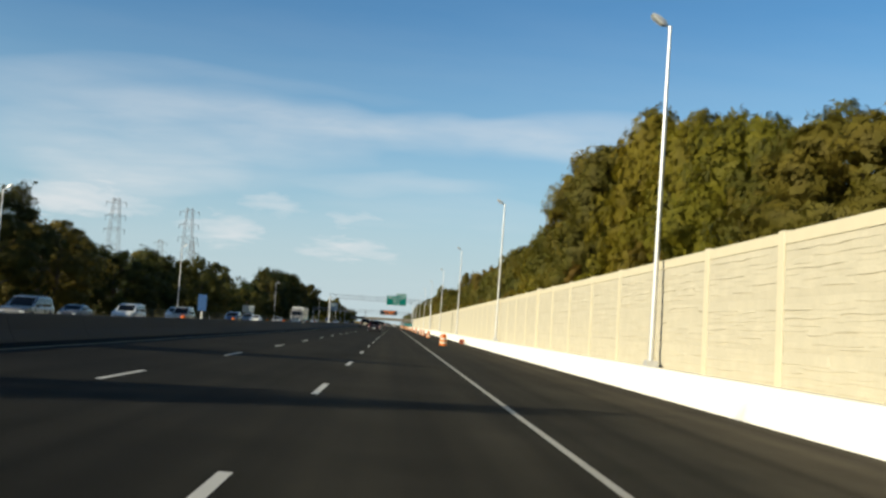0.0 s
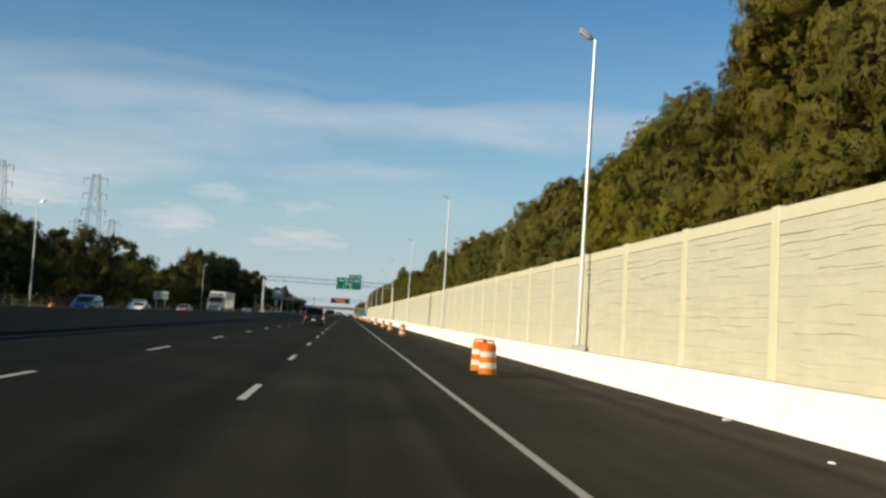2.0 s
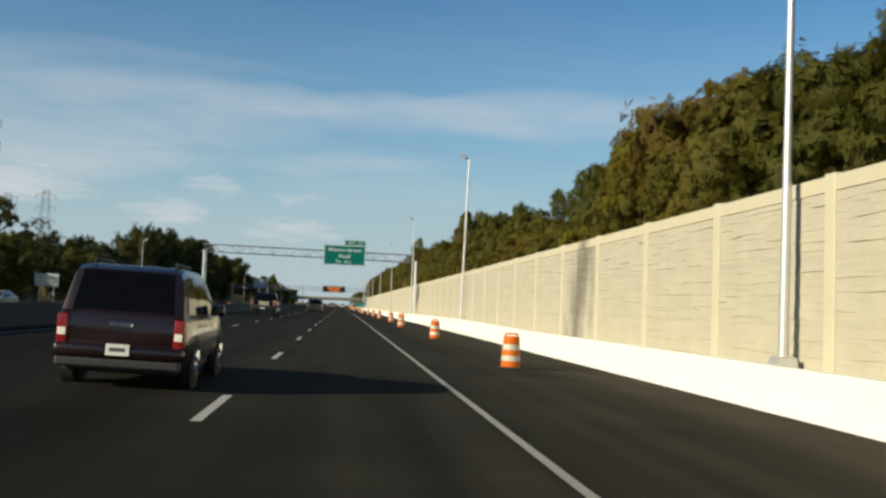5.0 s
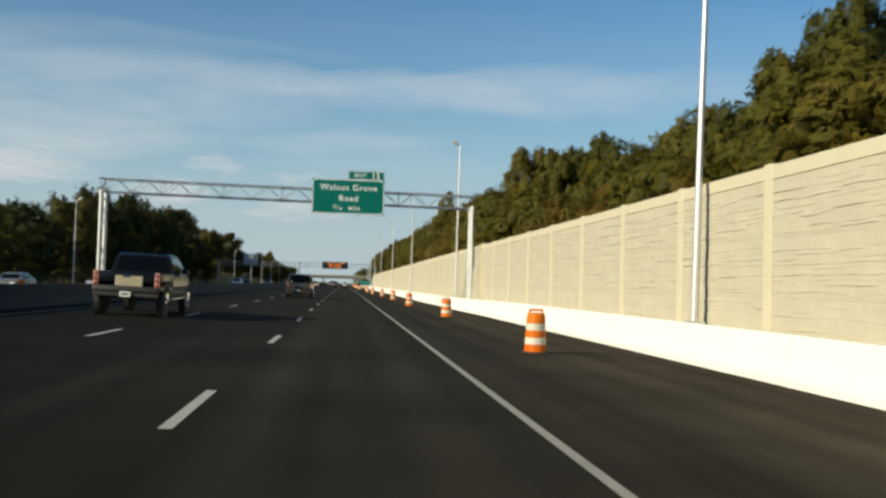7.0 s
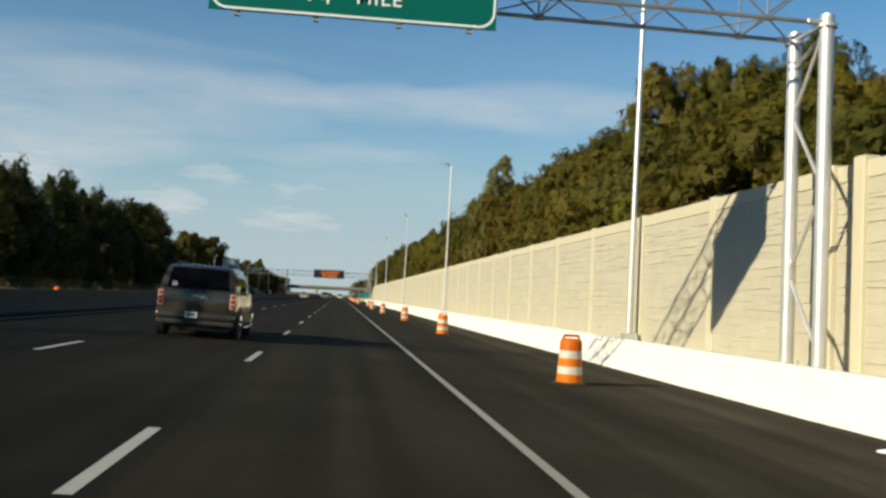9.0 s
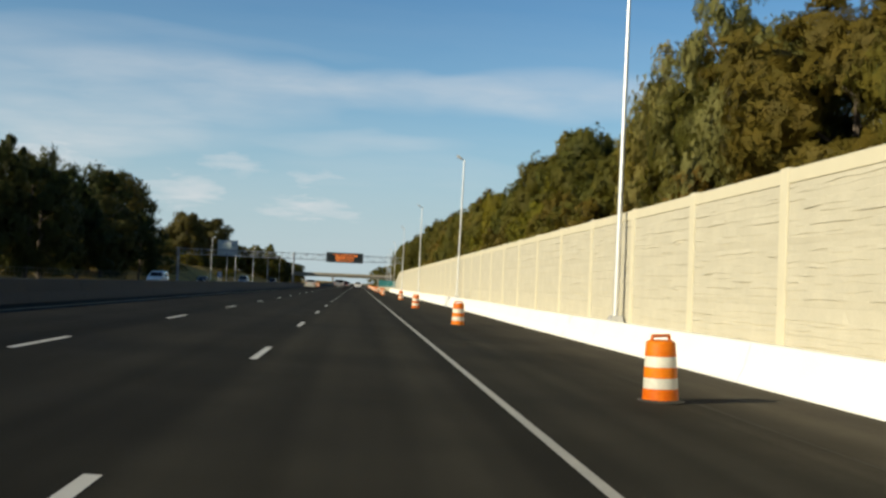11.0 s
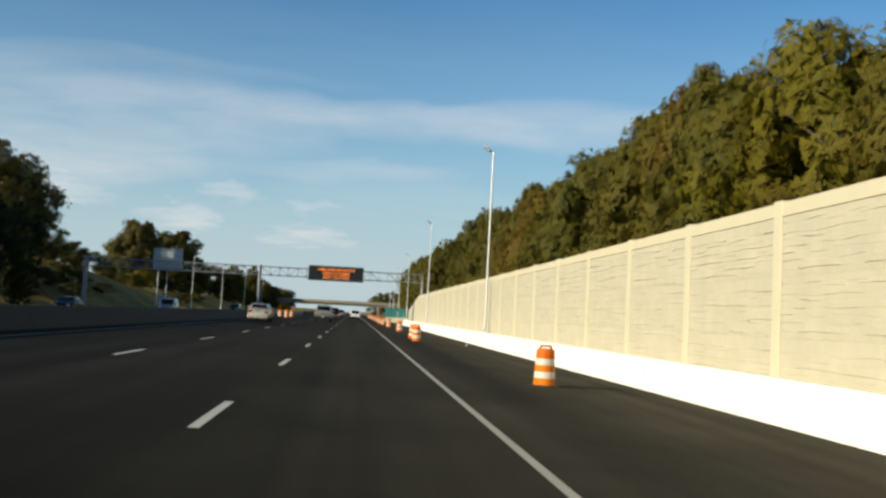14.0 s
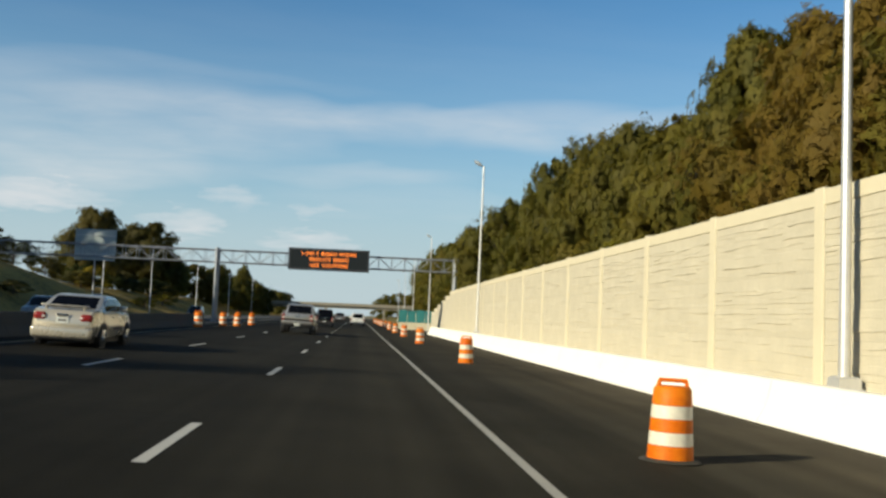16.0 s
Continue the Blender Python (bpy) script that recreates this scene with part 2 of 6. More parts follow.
def leaf_material(name, dark, light, autumn=None, gaps=240.0):
    m = bpy.data.materials.new(name)
    m.use_nodes = True
    n, l = m.node_tree.nodes, m.node_tree.links
    bsdf = n["Principled BSDF"]
    bsdf.inputs["Roughness"].default_value = 0.65
    bsdf.inputs["Specular IOR Level"].default_value = 0.2
    geo = n.new("ShaderNodeNewGeometry")
    obi = n.new("ShaderNodeObjectInfo")
    ramp = n.new("ShaderNodeMixRGB")
    ramp.inputs["Color1"].default_value = (*dark, 1)
    ramp.inputs["Color2"].default_value = (*light, 1)
    co = n.new("ShaderNodeTexCoord")
    tuft = n.new("ShaderNodeTexNoise")      # tufts of leaves differ more than single leaves do
    tuft.inputs["Scale"].default_value, tuft.inputs["Detail"].default_value = 16.0, 2
    l.new(co.outputs["Object"], tuft.inputs["Vector"])
    blend = n.new("ShaderNodeMath")
    blend.operation = 'MULTIPLY_ADD'
    l.new(geo.outputs["Random Per Island"], blend.inputs[0])
    blend.inputs[1].default_value = 0.35
    spread = n.new("ShaderNodeMapRange")
    spread.inputs["From Min"].default_value, spread.inputs["From Max"].default_value = 0.35, 0.65
    spread.inputs["To Max"].default_value = 0.65
    l.new(tuft.outputs["Fac"], spread.inputs["Value"])
    l.new(spread.outputs[0], blend.inputs[2])
    l.new(blend.outputs[0], ramp.inputs["Fac"])
    nz = n.new("ShaderNodeTexNoise")
    nz.inputs["Scale"].default_value = 3.5
    nz.inputs["Detail"].default_value = 3
    l.new(co.outputs["Object"], nz.inputs["Vector"])
    add = n.new("ShaderNodeMath")
    add.operation = 'MULTIPLY_ADD'
    l.new(obi.outputs["Random"], add.inputs[0])
    add.inputs[1].default_value = 0.55
    l.new(nz.outputs["Fac"], add.inputs[2])
    mr = n.new("ShaderNodeMapRange")
    mr.inputs["From Min"].default_value, mr.inputs["From Max"].default_value = 0.62, 1.1
    mr.inputs["To Max"].default_value = 0.75
    l.new(add.outputs[0], mr.inputs["Value"])
    tone = n.new("ShaderNodeMixRGB")
    tone.inputs["Color2"].default_value = (*(autumn or light), 1)
    l.new(mr.outputs[0], tone.inputs["Fac"])
    l.new(ramp.outputs[0], tone.inputs["Color1"])
    l.new(tone.outputs[0], bsdf.inputs["Base Color"])
    tr = n.new("ShaderNodeBsdfTranslucent")
    l.new(tone.outputs[0], tr.inputs["Color"])
    ms = n.new("ShaderNodeMixShader")
    ms.inputs[0].default_value = 0.42
    l.new(bsdf.outputs[0], ms.inputs[1])
    l.new(tr.outputs[0], ms.inputs[2])
    # small leaves with gaps between them on every spray
    cell = n.new("ShaderNodeTexNoise")
    cell.inputs["Scale"].default_value, cell.inputs["Detail"].default_value = gaps, 1.5
    l.new(co.outputs["Object"], cell.inputs["Vector"])
    cut = n.new("ShaderNodeMath")
    cut.operation = 'GREATER_THAN'
    cut.inputs[1].default_value = 0.47
    l.new(cell.outputs["Fac"], cut.inputs[0])
    hole = n.new("ShaderNodeBsdfTransparent")
    leafy = n.new("ShaderNodeMixShader")
    l.new(cut.outputs[0], leafy.inputs[0])
    l.new(hole.outputs[0], leafy.inputs[1])
    l.new(ms.outputs[0], leafy.inputs[2])
    l.new(leafy.outputs[0], n["Material Output"].inputs["Surface"])
    return m


def glow(name, color, strength):
    m = bpy.data.materials.new(name)
    m.use_nodes = True
    b = m.node_tree.nodes["Principled BSDF"]
    b.inputs["Base Color"].default_value = (*color, 1)
    b.inputs["Emission Color"].default_value = (*color, 1)
    b.inputs["Emission Strength"].default_value = strength
    return m


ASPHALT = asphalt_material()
OLD_ASPHALT = mat("old_asphalt", (0.075, 0.07, 0.062), 0.88, vary=0.2, grain=(0.2, 30), spec=0.25)
PAINT = mat("road_paint", (0.54, 0.52, 0.47), 0.6, vary=0.18, grain=(2.5, 40), tint=(0.46, 0.44, 0.40))
EDGE_PAINT = mat("worn_edge_paint", (0.42, 0.40, 0.35), 0.65, vary=0.28, grain=(1.2, 35), tint=(0.36, 0.34, 0.30))
BRIDGE_CONCRETE = mat("bridge_concrete", (0.24, 0.215, 0.17), 0.85, vary=0.15, grain=(0.3, 10))
YELLOW_PAINT = mat("yellow_road_paint", (0.16, 0.12, 0.04), 0.6, vary=0.2)
WHITE_CONCRETE = mat("white_concrete", (0.86, 0.83, 0.77), 0.75, vary=0.06, grain=(0.6, 25), bump=0.002)


def stained(m, color, scale, lo, hi):
    """Sparse run-off stains that spread from joints."""
    n, l = m.node_tree.nodes, m.node_tree.links
    bsdf = n["Principled BSDF"]
    old = bsdf.inputs["Base Color"].links[0].from_socket
    geo, mp, nz, mr, mix = (n.new("ShaderNode" + k) for k in ("NewGeometry", "Mapping", "TexNoise", "MapRange", "MixRGB"))
    mp.inputs["Scale"].default_value = scale
    nz.inputs["Scale"].default_value, nz.inputs["Detail"].default_value, nz.inputs["Roughness"].default_value = 1.0, 5, 0.65
    mr.inputs["From Min"].default_value, mr.inputs["From Max"].default_value, mr.inputs["To Max"].default_value = lo, hi, 0.85
    mix.inputs["Color2"].default_value = (*color, 1)
    l.new(geo.outputs["Position"], mp.inputs[0])
    l.new(mp.outputs[0], nz.inputs["Vector"])
    l.new(nz.outputs["Fac"], mr.inputs["Value"])
    l.new(mr.outputs[0], mix.inputs["Fac"])
    l.new(old, mix.inputs["Color1"])
    l.new(mix.outputs[0], bsdf.inputs["Base Color"])


stained(WHITE_CONCRETE, (0.46, 0.35, 0.19), (0.5, 0.16, 0.35), 0.64, 0.80)
# near-black: shade on the face turned from the sun is put into the colour
SHADE_DARK_CONCRETE = mat("shade_dark_concrete", (0.032, 0.030, 0.025), 0.85, vary=0.22, grain=(0.5, 20), bump=0.003)
WALL_PANEL = mat("cast_stone_panel", (0.478, 0.436, 0.340), 0.88, vary=0.12, grain=(1.2, 22), bump=0.012)


def streaked_dark(m, y, half):
    """Dark soft-edged streaks on one bay of the wall, slanting with height."""
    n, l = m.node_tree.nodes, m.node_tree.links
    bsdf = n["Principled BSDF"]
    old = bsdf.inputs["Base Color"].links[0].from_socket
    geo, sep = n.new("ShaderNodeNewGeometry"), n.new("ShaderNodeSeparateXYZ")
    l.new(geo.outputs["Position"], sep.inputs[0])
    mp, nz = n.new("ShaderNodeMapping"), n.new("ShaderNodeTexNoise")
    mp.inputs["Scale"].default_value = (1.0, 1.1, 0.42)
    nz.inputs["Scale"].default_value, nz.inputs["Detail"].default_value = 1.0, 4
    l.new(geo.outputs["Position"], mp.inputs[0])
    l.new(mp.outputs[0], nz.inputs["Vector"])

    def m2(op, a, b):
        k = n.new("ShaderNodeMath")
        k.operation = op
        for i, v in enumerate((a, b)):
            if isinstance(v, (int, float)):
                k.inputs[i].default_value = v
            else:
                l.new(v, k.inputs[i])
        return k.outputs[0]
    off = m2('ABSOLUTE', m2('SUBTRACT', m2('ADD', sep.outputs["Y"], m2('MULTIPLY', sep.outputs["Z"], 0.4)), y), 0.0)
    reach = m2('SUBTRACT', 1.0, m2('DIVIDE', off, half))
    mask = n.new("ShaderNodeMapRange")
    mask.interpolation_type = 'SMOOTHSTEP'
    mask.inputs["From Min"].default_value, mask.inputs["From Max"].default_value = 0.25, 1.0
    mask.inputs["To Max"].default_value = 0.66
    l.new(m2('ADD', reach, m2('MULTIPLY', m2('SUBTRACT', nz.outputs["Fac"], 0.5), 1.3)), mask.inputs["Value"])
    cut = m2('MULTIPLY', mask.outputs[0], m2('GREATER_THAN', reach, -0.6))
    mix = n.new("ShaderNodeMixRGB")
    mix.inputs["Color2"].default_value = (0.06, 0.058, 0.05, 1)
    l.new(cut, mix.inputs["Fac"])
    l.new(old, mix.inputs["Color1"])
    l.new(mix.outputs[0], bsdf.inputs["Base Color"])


streaked_dark(WALL_PANEL, 168.0, 3.5)
WALL_COPE = mat("cast_concrete_coping", (0.57, 0.515, 0.382), 0.85, vary=0.08, grain=(0.8, 30), bump=0.002)
streaked_dark(WALL_COPE, 168.4, 1.7)
WALL_POST = mat("cast_concrete_post", (0.57, 0.515, 0.382), 0.85, vary=0.08, grain=(0.8, 30), bump=0.002)
GALV = mat("galvanised_steel", (0.62, 0.62, 0.62), 0.42, metal=0.55, vary=0.12, grain=(3, 40))
TRUSS_STEEL = mat("dull_galvanised_steel", (0.27, 0.29, 0.33), 0.5, metal=0.55, vary=0.15, grain=(2, 30))
DARK_STEEL = mat("dark_steel", (0.10, 0.10, 0.11), 0.5, metal=0.6, vary=0.2)
TOWER_STEEL = mat("weathered_tower_steel", (0.22, 0.22, 0.23), 0.6, metal=0.3, vary=0.15)
LAMP_GREY = mat("lamp_housing", (0.55, 0.55, 0.54), 0.45, metal=0.3, vary=0.1)
LAMP_GLASS = mat("lamp_lens", (0.6, 0.62, 0.62), 0.15, vary=0.05)
ORANGE = mat("orange_plastic", (0.62, 0.108, 0.0015), 0.55, vary=0.14, grain=(2, 14), tint=(0.60, 0.165, 0.004), random_by="object", spec=0.2)
REFLECT = mat("white_reflective_band", (0.58, 0.55, 0.48), 0.45, vary=0.16, grain=(3, 18), tint=(0.62, 0.58, 0.48), random_by="object")
DUSTY_RUBBER = mat("dusty_rubber", (0.036, 0.033, 0.026), 0.85, vary=0.35, grain=(4.0, 30.0))
RUBBER = mat("black_rubber", (0.02, 0.02, 0.02), 0.8, vary=0.2)
SIGN_GREEN = mat("green_sign_sheeting", (0.0012, 0.118, 0.100), 0.5, vary=0.1, grain=(0.8, 5), spec=0.12)
SIGN_WHITE = mat("white_sign_sheeting", (0.78, 0.82, 0.86), 0.45, vary=0.05)
SIGN_BACK = mat("sign_back_aluminium", (0.38, 0.43, 0.44), 0.9, vary=0.08, grain=(0.5, 8.0), spec=0.2)
SIGN_BLUE = mat("blue_sign_sheeting", (0.025, 0.08, 0.22), 0.45, vary=0.1)
CABINET = mat("message_sign_cabinet", (0.014, 0.019, 0.024), 0.8, vary=0.2, spec=0.15)
AMBER = glow("amber_lamps", (1.0, 0.24, 0.03), 0.95)
GRASS = mat("rough_grass", (0.085, 0.085, 0.03), 0.95, vary=0.4, grain=(0.15, 4.0), tint=(0.17, 0.135, 0.05), bump=0.05, spec=0.1)
DRY_GRASS = mat("dry_grass", (0.050, 0.042, 0.013), 0.95, vary=0.6, grain=(0.07, 1.1), tint=(0.32, 0.21, 0.055), bump=0.05, spec=0.1)
GRAVEL = mat("crushed_stone", (0.25, 0.235, 0.205), 0.95, vary=0.3, grain=(2.0, 40.0), bump=0.03)
DARK_GRAVEL = mat("dark_median_gravel", (0.07, 0.065, 0.055), 0.95, vary=0.35, grain=(1.0, 30.0), bump=0.02)
BARK = mat("bark", (0.085, 0.065, 0.05), 0.95, vary=0.35, grain=(3, 30), bump=0.02)
LEAF_OLIVE = leaf_material("leaves_olive", (0.072, 0.073, 0.013), (0.134, 0.121, 0.017), (0.168, 0.124, 0.016))
LEAF_GREEN = leaf_material("leaves_green", (0.055, 0.060, 0.011), (0.102, 0.099, 0.015), (0.128, 0.103, 0.015))
LEAF_GOLD = leaf_material("leaves_golden", (0.108, 0.106, 0.010), (0.185, 0.162, 0.013), (0.200, 0.145, 0.013))
LEAF_PALE = leaf_material("leaves_pale_olive", (0.140, 0.136, 0.040), (0.225, 0.208, 0.062), (0.24, 0.19, 0.05))
LEAF_RUSSET = leaf_material("leaves_russet", (0.088, 0.072, 0.011), (0.148, 0.106, 0.015), (0.172, 0.100, 0.016))
LEAF_BROWN = leaf_material("leaves_brown_green", (0.028, 0.031, 0.008), (0.070, 0.066, 0.014), (0.100, 0.078, 0.016))
LEAF_LEFT = leaf_material("leaves_deep_green", (0.015, 0.024, 0.007), (0.047, 0.058, 0.012), (0.070, 0.064, 0.013))
LEAF_HEDGE = leaf_material("leaves_dull_olive", (0.050, 0.052, 0.012), (0.120, 0.110, 0.022), (0.170, 0.120, 0.024))
GLASS_DARK = mat("tinted_glass", (0.005, 0.006, 0.008), 0.04, vary=0.1, spec=0.45)
REAR_GLASS = mat("privacy_glass", (0.003, 0.003, 0.004), 0.10, vary=0.1, spec=0.12)
CHROME = mat("chrome", (0.75, 0.75, 0.76), 0.15, metal=1.0, vary=0.05)
TAIL_RED = mat("red_lens", (0.20, 0.012, 0.010), 0.2, vary=0.1)
HEAD_LENS = mat("clear_lens", (0.75, 0.75, 0.72), 0.12, vary=0.05)
PLATE = mat("number_plate", (0.6, 0.62, 0.6), 0.5, vary=0.1)
CAR_TRIM = mat("black_trim", (0.02, 0.02, 0.022), 0.55, vary=0.2)
TEAL = mat("teal_sheet", (0.022, 0.17, 0.18), 0.6, vary=0.25, grain=(0.6, 8))


def paint(name, color, metal=0.3):
    return mat(name, color, 0.28, metal=metal, vary=0.06, grain=(1.0, 8.0), coat=0.5)


# ---------------------------------------------------------------- mesh helpers
def mesh_ob(name, bm, material, smooth=False):
    me = bpy.data.meshes.new(name)
    bm.normal_update()
    bm.to_mesh(me)
    bm.free()
    for mm in (material if isinstance(material, (list, tuple)) else [material]):
        me.materials.append(mm)
    if smooth:
        for f in me.polygons:
            f.use_smooth = True
        me.set_sharp_from_angle(angle=radians(38))
    return new(name, me)


def part(name, bm, material, parent, label="", smooth=False):
    ob = mesh_ob(name, bm, material, smooth)
    ob.parent = parent
    if label:
        tagged(ob, label)
    return ob


def shared(name, me, parent, m):
    ob = new(name, me)
    ob.parent = parent
    ob.matrix_basis = m
    return ob


def box(bm, x0, x1, y0, y1, z0, z1, bevel=0.0, segments=2):
    """A box between two corners, with rounded edges."""
    before = set(bm.verts)
    r = bmesh.ops.create_cube(bm, size=1.0)
    bmesh.ops.scale(bm, vec=(x1 - x0, y1 - y0, z1 - z0), verts=r["verts"])
    bmesh.ops.translate(bm, vec=((x0 + x1) / 2, (y0 + y1) / 2, (z0 + z1) / 2), verts=r["verts"])
    if bevel:
        edges = {e for v in r["verts"] for e in v.link_edges}
        bmesh.ops.bevel(bm, geom=list(edges), offset=bevel, segments=segments, affect='EDGES', profile=0.5)
    return [v for v in bm.verts if v not in before]


def prism(bm, outline, lo, hi, axis="x", bevel=0.0, segments=2):
    """An outline of two coordinates drawn out along the third axis."""
    def at(a, b, c):
        return {"x": (c, a, b), "y": (a, c, b), "z": (a, b, c)}[axis]
    va = [bm.verts.new(at(a, b, lo)) for a, b in outline]
    vb = [bm.verts.new(at(a, b, hi)) for a, b in outline]
    faces = [bm.faces.new(va), bm.faces.new(vb[::-1])]
    k = len(outline)
    for i in range(k):
        faces.append(bm.faces.new((va[i], vb[i], vb[(i + 1) % k], va[(i + 1) % k])))
    bmesh.ops.recalc_face_normals(bm, faces=faces)
    if bevel:
        edges = {e for f in faces for e in f.edges}
        bmesh.ops.bevel(bm, geom=list(edges), offset=bevel, segments=segments, affect='EDGES', profile=0.5)


def tube(bm, p0, p1, r0, r1=None, n=10, caps=True):
    p0, p1 = Vector(p0), Vector(p1)
    r1 = r0 if r1 is None else r1
    q = (p1 - p0).to_track_quat('Z', 'Y')
    a = [bm.verts.new(p0 + q @ Vector((math.cos(2 * math.pi * i / n) * r0, math.sin(2 * math.pi * i / n) * r0, 0))) for i in range(n)]
    b = [bm.verts.new(p1 + q @ Vector((math.cos(2 * math.pi * i / n) * r1, math.sin(2 * math.pi * i / n) * r1, 0))) for i in range(n)]
    for i in range(n):
        bm.faces.new((a[i], a[(i + 1) % n], b[(i + 1) % n], b[i]))
    if caps:
        bm.faces.new(a[::-1])
        bm.faces.new(b)


round_bar = tube


def lathe(bm, profile, n=24):
    rings = []
    for r, z in profile:
        rings.append([bm.verts.new((r * math.cos(2 * math.pi * i / n), r * math.sin(2 * math.pi * i / n), z)) for i in range(n)])
    for a, b in zip(rings, rings[1:]):
        for i in range(n):
            bm.faces.new((a[i], a[(i + 1) % n], b[(i + 1) % n], b[i]))
    bm.faces.new(rings[0][::-1])
    bm.faces.new(rings[-1])


def loft(bm, sections):
    """Joins outlines of equal length, one after the other, and closes the ends."""
    rings = [[bm.verts.new(p) for p in s] for s in sections]
    k = len(rings[0])
    faces = [bm.faces.new(rings[0]), bm.faces.new(rings[-1][::-1])]
    for a, b in zip(rings, rings[1:]):
        for i in range(k):
            faces.append(bm.faces.new((a[i], a[(i + 1) % k], b[(i + 1) % k], b[i])))
    bmesh.ops.recalc_face_normals(bm, faces=faces)
    return faces


def text_mesh(name, body, size, material, parent, m, align='CENTER', depth=0.004, spacing=1.0, thick=0.0):
    cu = bpy.data.curves.new(name, 'FONT')
    cu.body, cu.size, cu.align_x, cu.align_y = body, size, align, 'CENTER'
    cu.extrude, cu.space_character, cu.offset = depth, spacing, thick
    tmp = bpy.data.objects.new(name, cu)
    scene.collection.objects.link(tmp)
    dg = bpy.context.evaluated_depsgraph_get()
    me = bpy.data.meshes.new_from_object(tmp.evaluated_get(dg))
    bpy.data.objects.remove(tmp)
    me.materials.clear()
    me.materials.append(material)
    # one part for each word: letters that stand close together
    whole = bmesh.new()
    whole.from_mesh(me)
    left, glyphs = set(whole.verts), []
    while left:
        todo, seen = [left.pop()], []
        while todo:
            v = todo.pop()
            seen.append(v)
            for e in v.link_edges:
                o = e.other_vert(v)
                if o in left:
                    left.discard(o)
                    todo.append(o)
        glyphs.append((min(v.co.x for v in seen), max(v.co.x for v in seen), seen))
    glyphs.sort(key=lambda g: g[0])
    words, reach = [], None
    for lo, hi, vs in glyphs:
        if reach is None or lo - reach > 0.30 * size:
            words.append([])
        words[-1] += vs
        reach = hi if reach is None else max(reach, hi)
    for k, vs in enumerate(words):
        mine = set(vs)
        one = whole.copy()
        drop = [one_v for one_v, v in zip(one.verts, whole.verts) if v not in mine]
        bmesh.ops.delete(one, geom=drop, context='VERTS')
        ob = mesh_ob(name, one, material)
        ob.parent = parent
        ob.matrix_basis = m
    whole.free()
    bpy.data.meshes.remove(me)


def empty(name, m, label, category, group="", kind=""):
    ob = new(name)
    ob.matrix_basis = m
    return tagged(ob, label, category, group, kind)


SLOPE = 0.035


def road_z(x):
    return -SLOPE * x


# ---------------------------------------------------------------- ground and road
Y0, Y1 = -80.0, 1050.0


def smooth(a, b, v):
    t = min(1.0, max(0.0, (v - a) / (b - a)))
    return t * t * (3 - 2 * t)


def ground_z(x, y):
    """The lie of the land across and along the motorway."""
    if x > 8.6:
        z = -0.35 + 1.6 * smooth(11.0, 20.0, x) + 1.5 * smooth(20, 60, x)
    elif x > -11.2:
        z = road_z(x) - 0.25
    else:
        z = 0.14 - 0.25 * smooth(0, 1, (-11.2 - x) / 8)
    if x < -43:
        z += 8.6 * smooth(-43, -66, x) * smooth(455, 530, y) * (1 - 0.40 * smooth(572, 630, y)) * (1 - 0.5 * smooth(900, 1050, y))
        z += 1.0 * smooth(-43, -70, x)
    z += 0.15 * noise.noise(Vector((x * 0.08, y * 0.05, 0.3))) * smooth(40, 60, abs(x))
    return z


def build_ground():
    xs = [-3000, -1200, -500, -250, -150, -110, -90, -80, -72, -64, -57, -50, -46, -43, -40, -36, -30, -24, -19, -15, -11.2, -8, 0, 7.9, 8.6, 11, 13, 16, 20, 26, 34, 46, 60, 90, 150, 300, 700, 1500, 3000]
    ys = [-3000, -1000, -400, -150] + list(range(-80, 1060, 20)) + [1150, 1400, 2000, 4000]
    bm = bmesh.new()
    grid = [[bm.verts.new((x, y, ground_z(x, y))) for x in xs] for y in ys]
    for j in range(len(ys) - 1):
        for i in range(len(xs) - 1):
            f = bm.faces.new((grid[j][i], grid[j][i + 1], grid[j + 1][i + 1], grid[j + 1][i]))
            cx, cy = (xs[i] + xs[i + 1]) / 2, (ys[j] + ys[j + 1]) / 2
            f.material_index = 1 if cx < -43 and cy > 440 else 2 if 8 < cx < 11 else 3 if -19 < cx < -11 else 0
            f.smooth = True
    g = mesh_ob("ground", bm, [GRASS, DRY_GRASS, GRAVEL, DARK_GRAVEL])
    tagged(g, "rough grass verges with dry grass banks and crushed stone strips", "ground", kind="structure")


build_ground()


def strip(name, x0, x1, z0, z1, material, y0=Y0, y1=Y1, thick=0.3, step=40.0):
    bm = bmesh.new()
    k = int((y1 - y0) / step)
    top = [[bm.verts.new((x, y0 + (y1 - y0) * j / k, z)) for x, z in ((x0, z0), (x1, z1))] for j in range(k + 1)]
    bot = [[bm.verts.new((v.co.x, v.co.y, v.co.z - thick)) for v in r] for r in top]
    for j in range(k):
        bm.faces.new((top[j][0], top[j][1], top[j + 1][1], top[j + 1][0]))
        bm.faces.new((top[j][0], top[j + 1][0], bot[j + 1][0], bot[j][0]))
        bm.faces.new((top[j][1], bot[j][1], bot[j + 1][1], top[j + 1][1]))
    return mesh_ob(name, bm, material)


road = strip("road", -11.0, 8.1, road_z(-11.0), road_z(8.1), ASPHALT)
tagged(road, "dark asphalt motorway carriageway of three lanes with a wide shoulder", "road", kind="structure")
far_road = strip("opposite_road", -38.0, -19.0, 0.02, 0.14, OLD_ASPHALT)
tagged(far_road, "grey asphalt carriageway for the oncoming traffic", "road", kind="structure")

# painted lines
EDGE_X, LANE = 2.05, 3.66


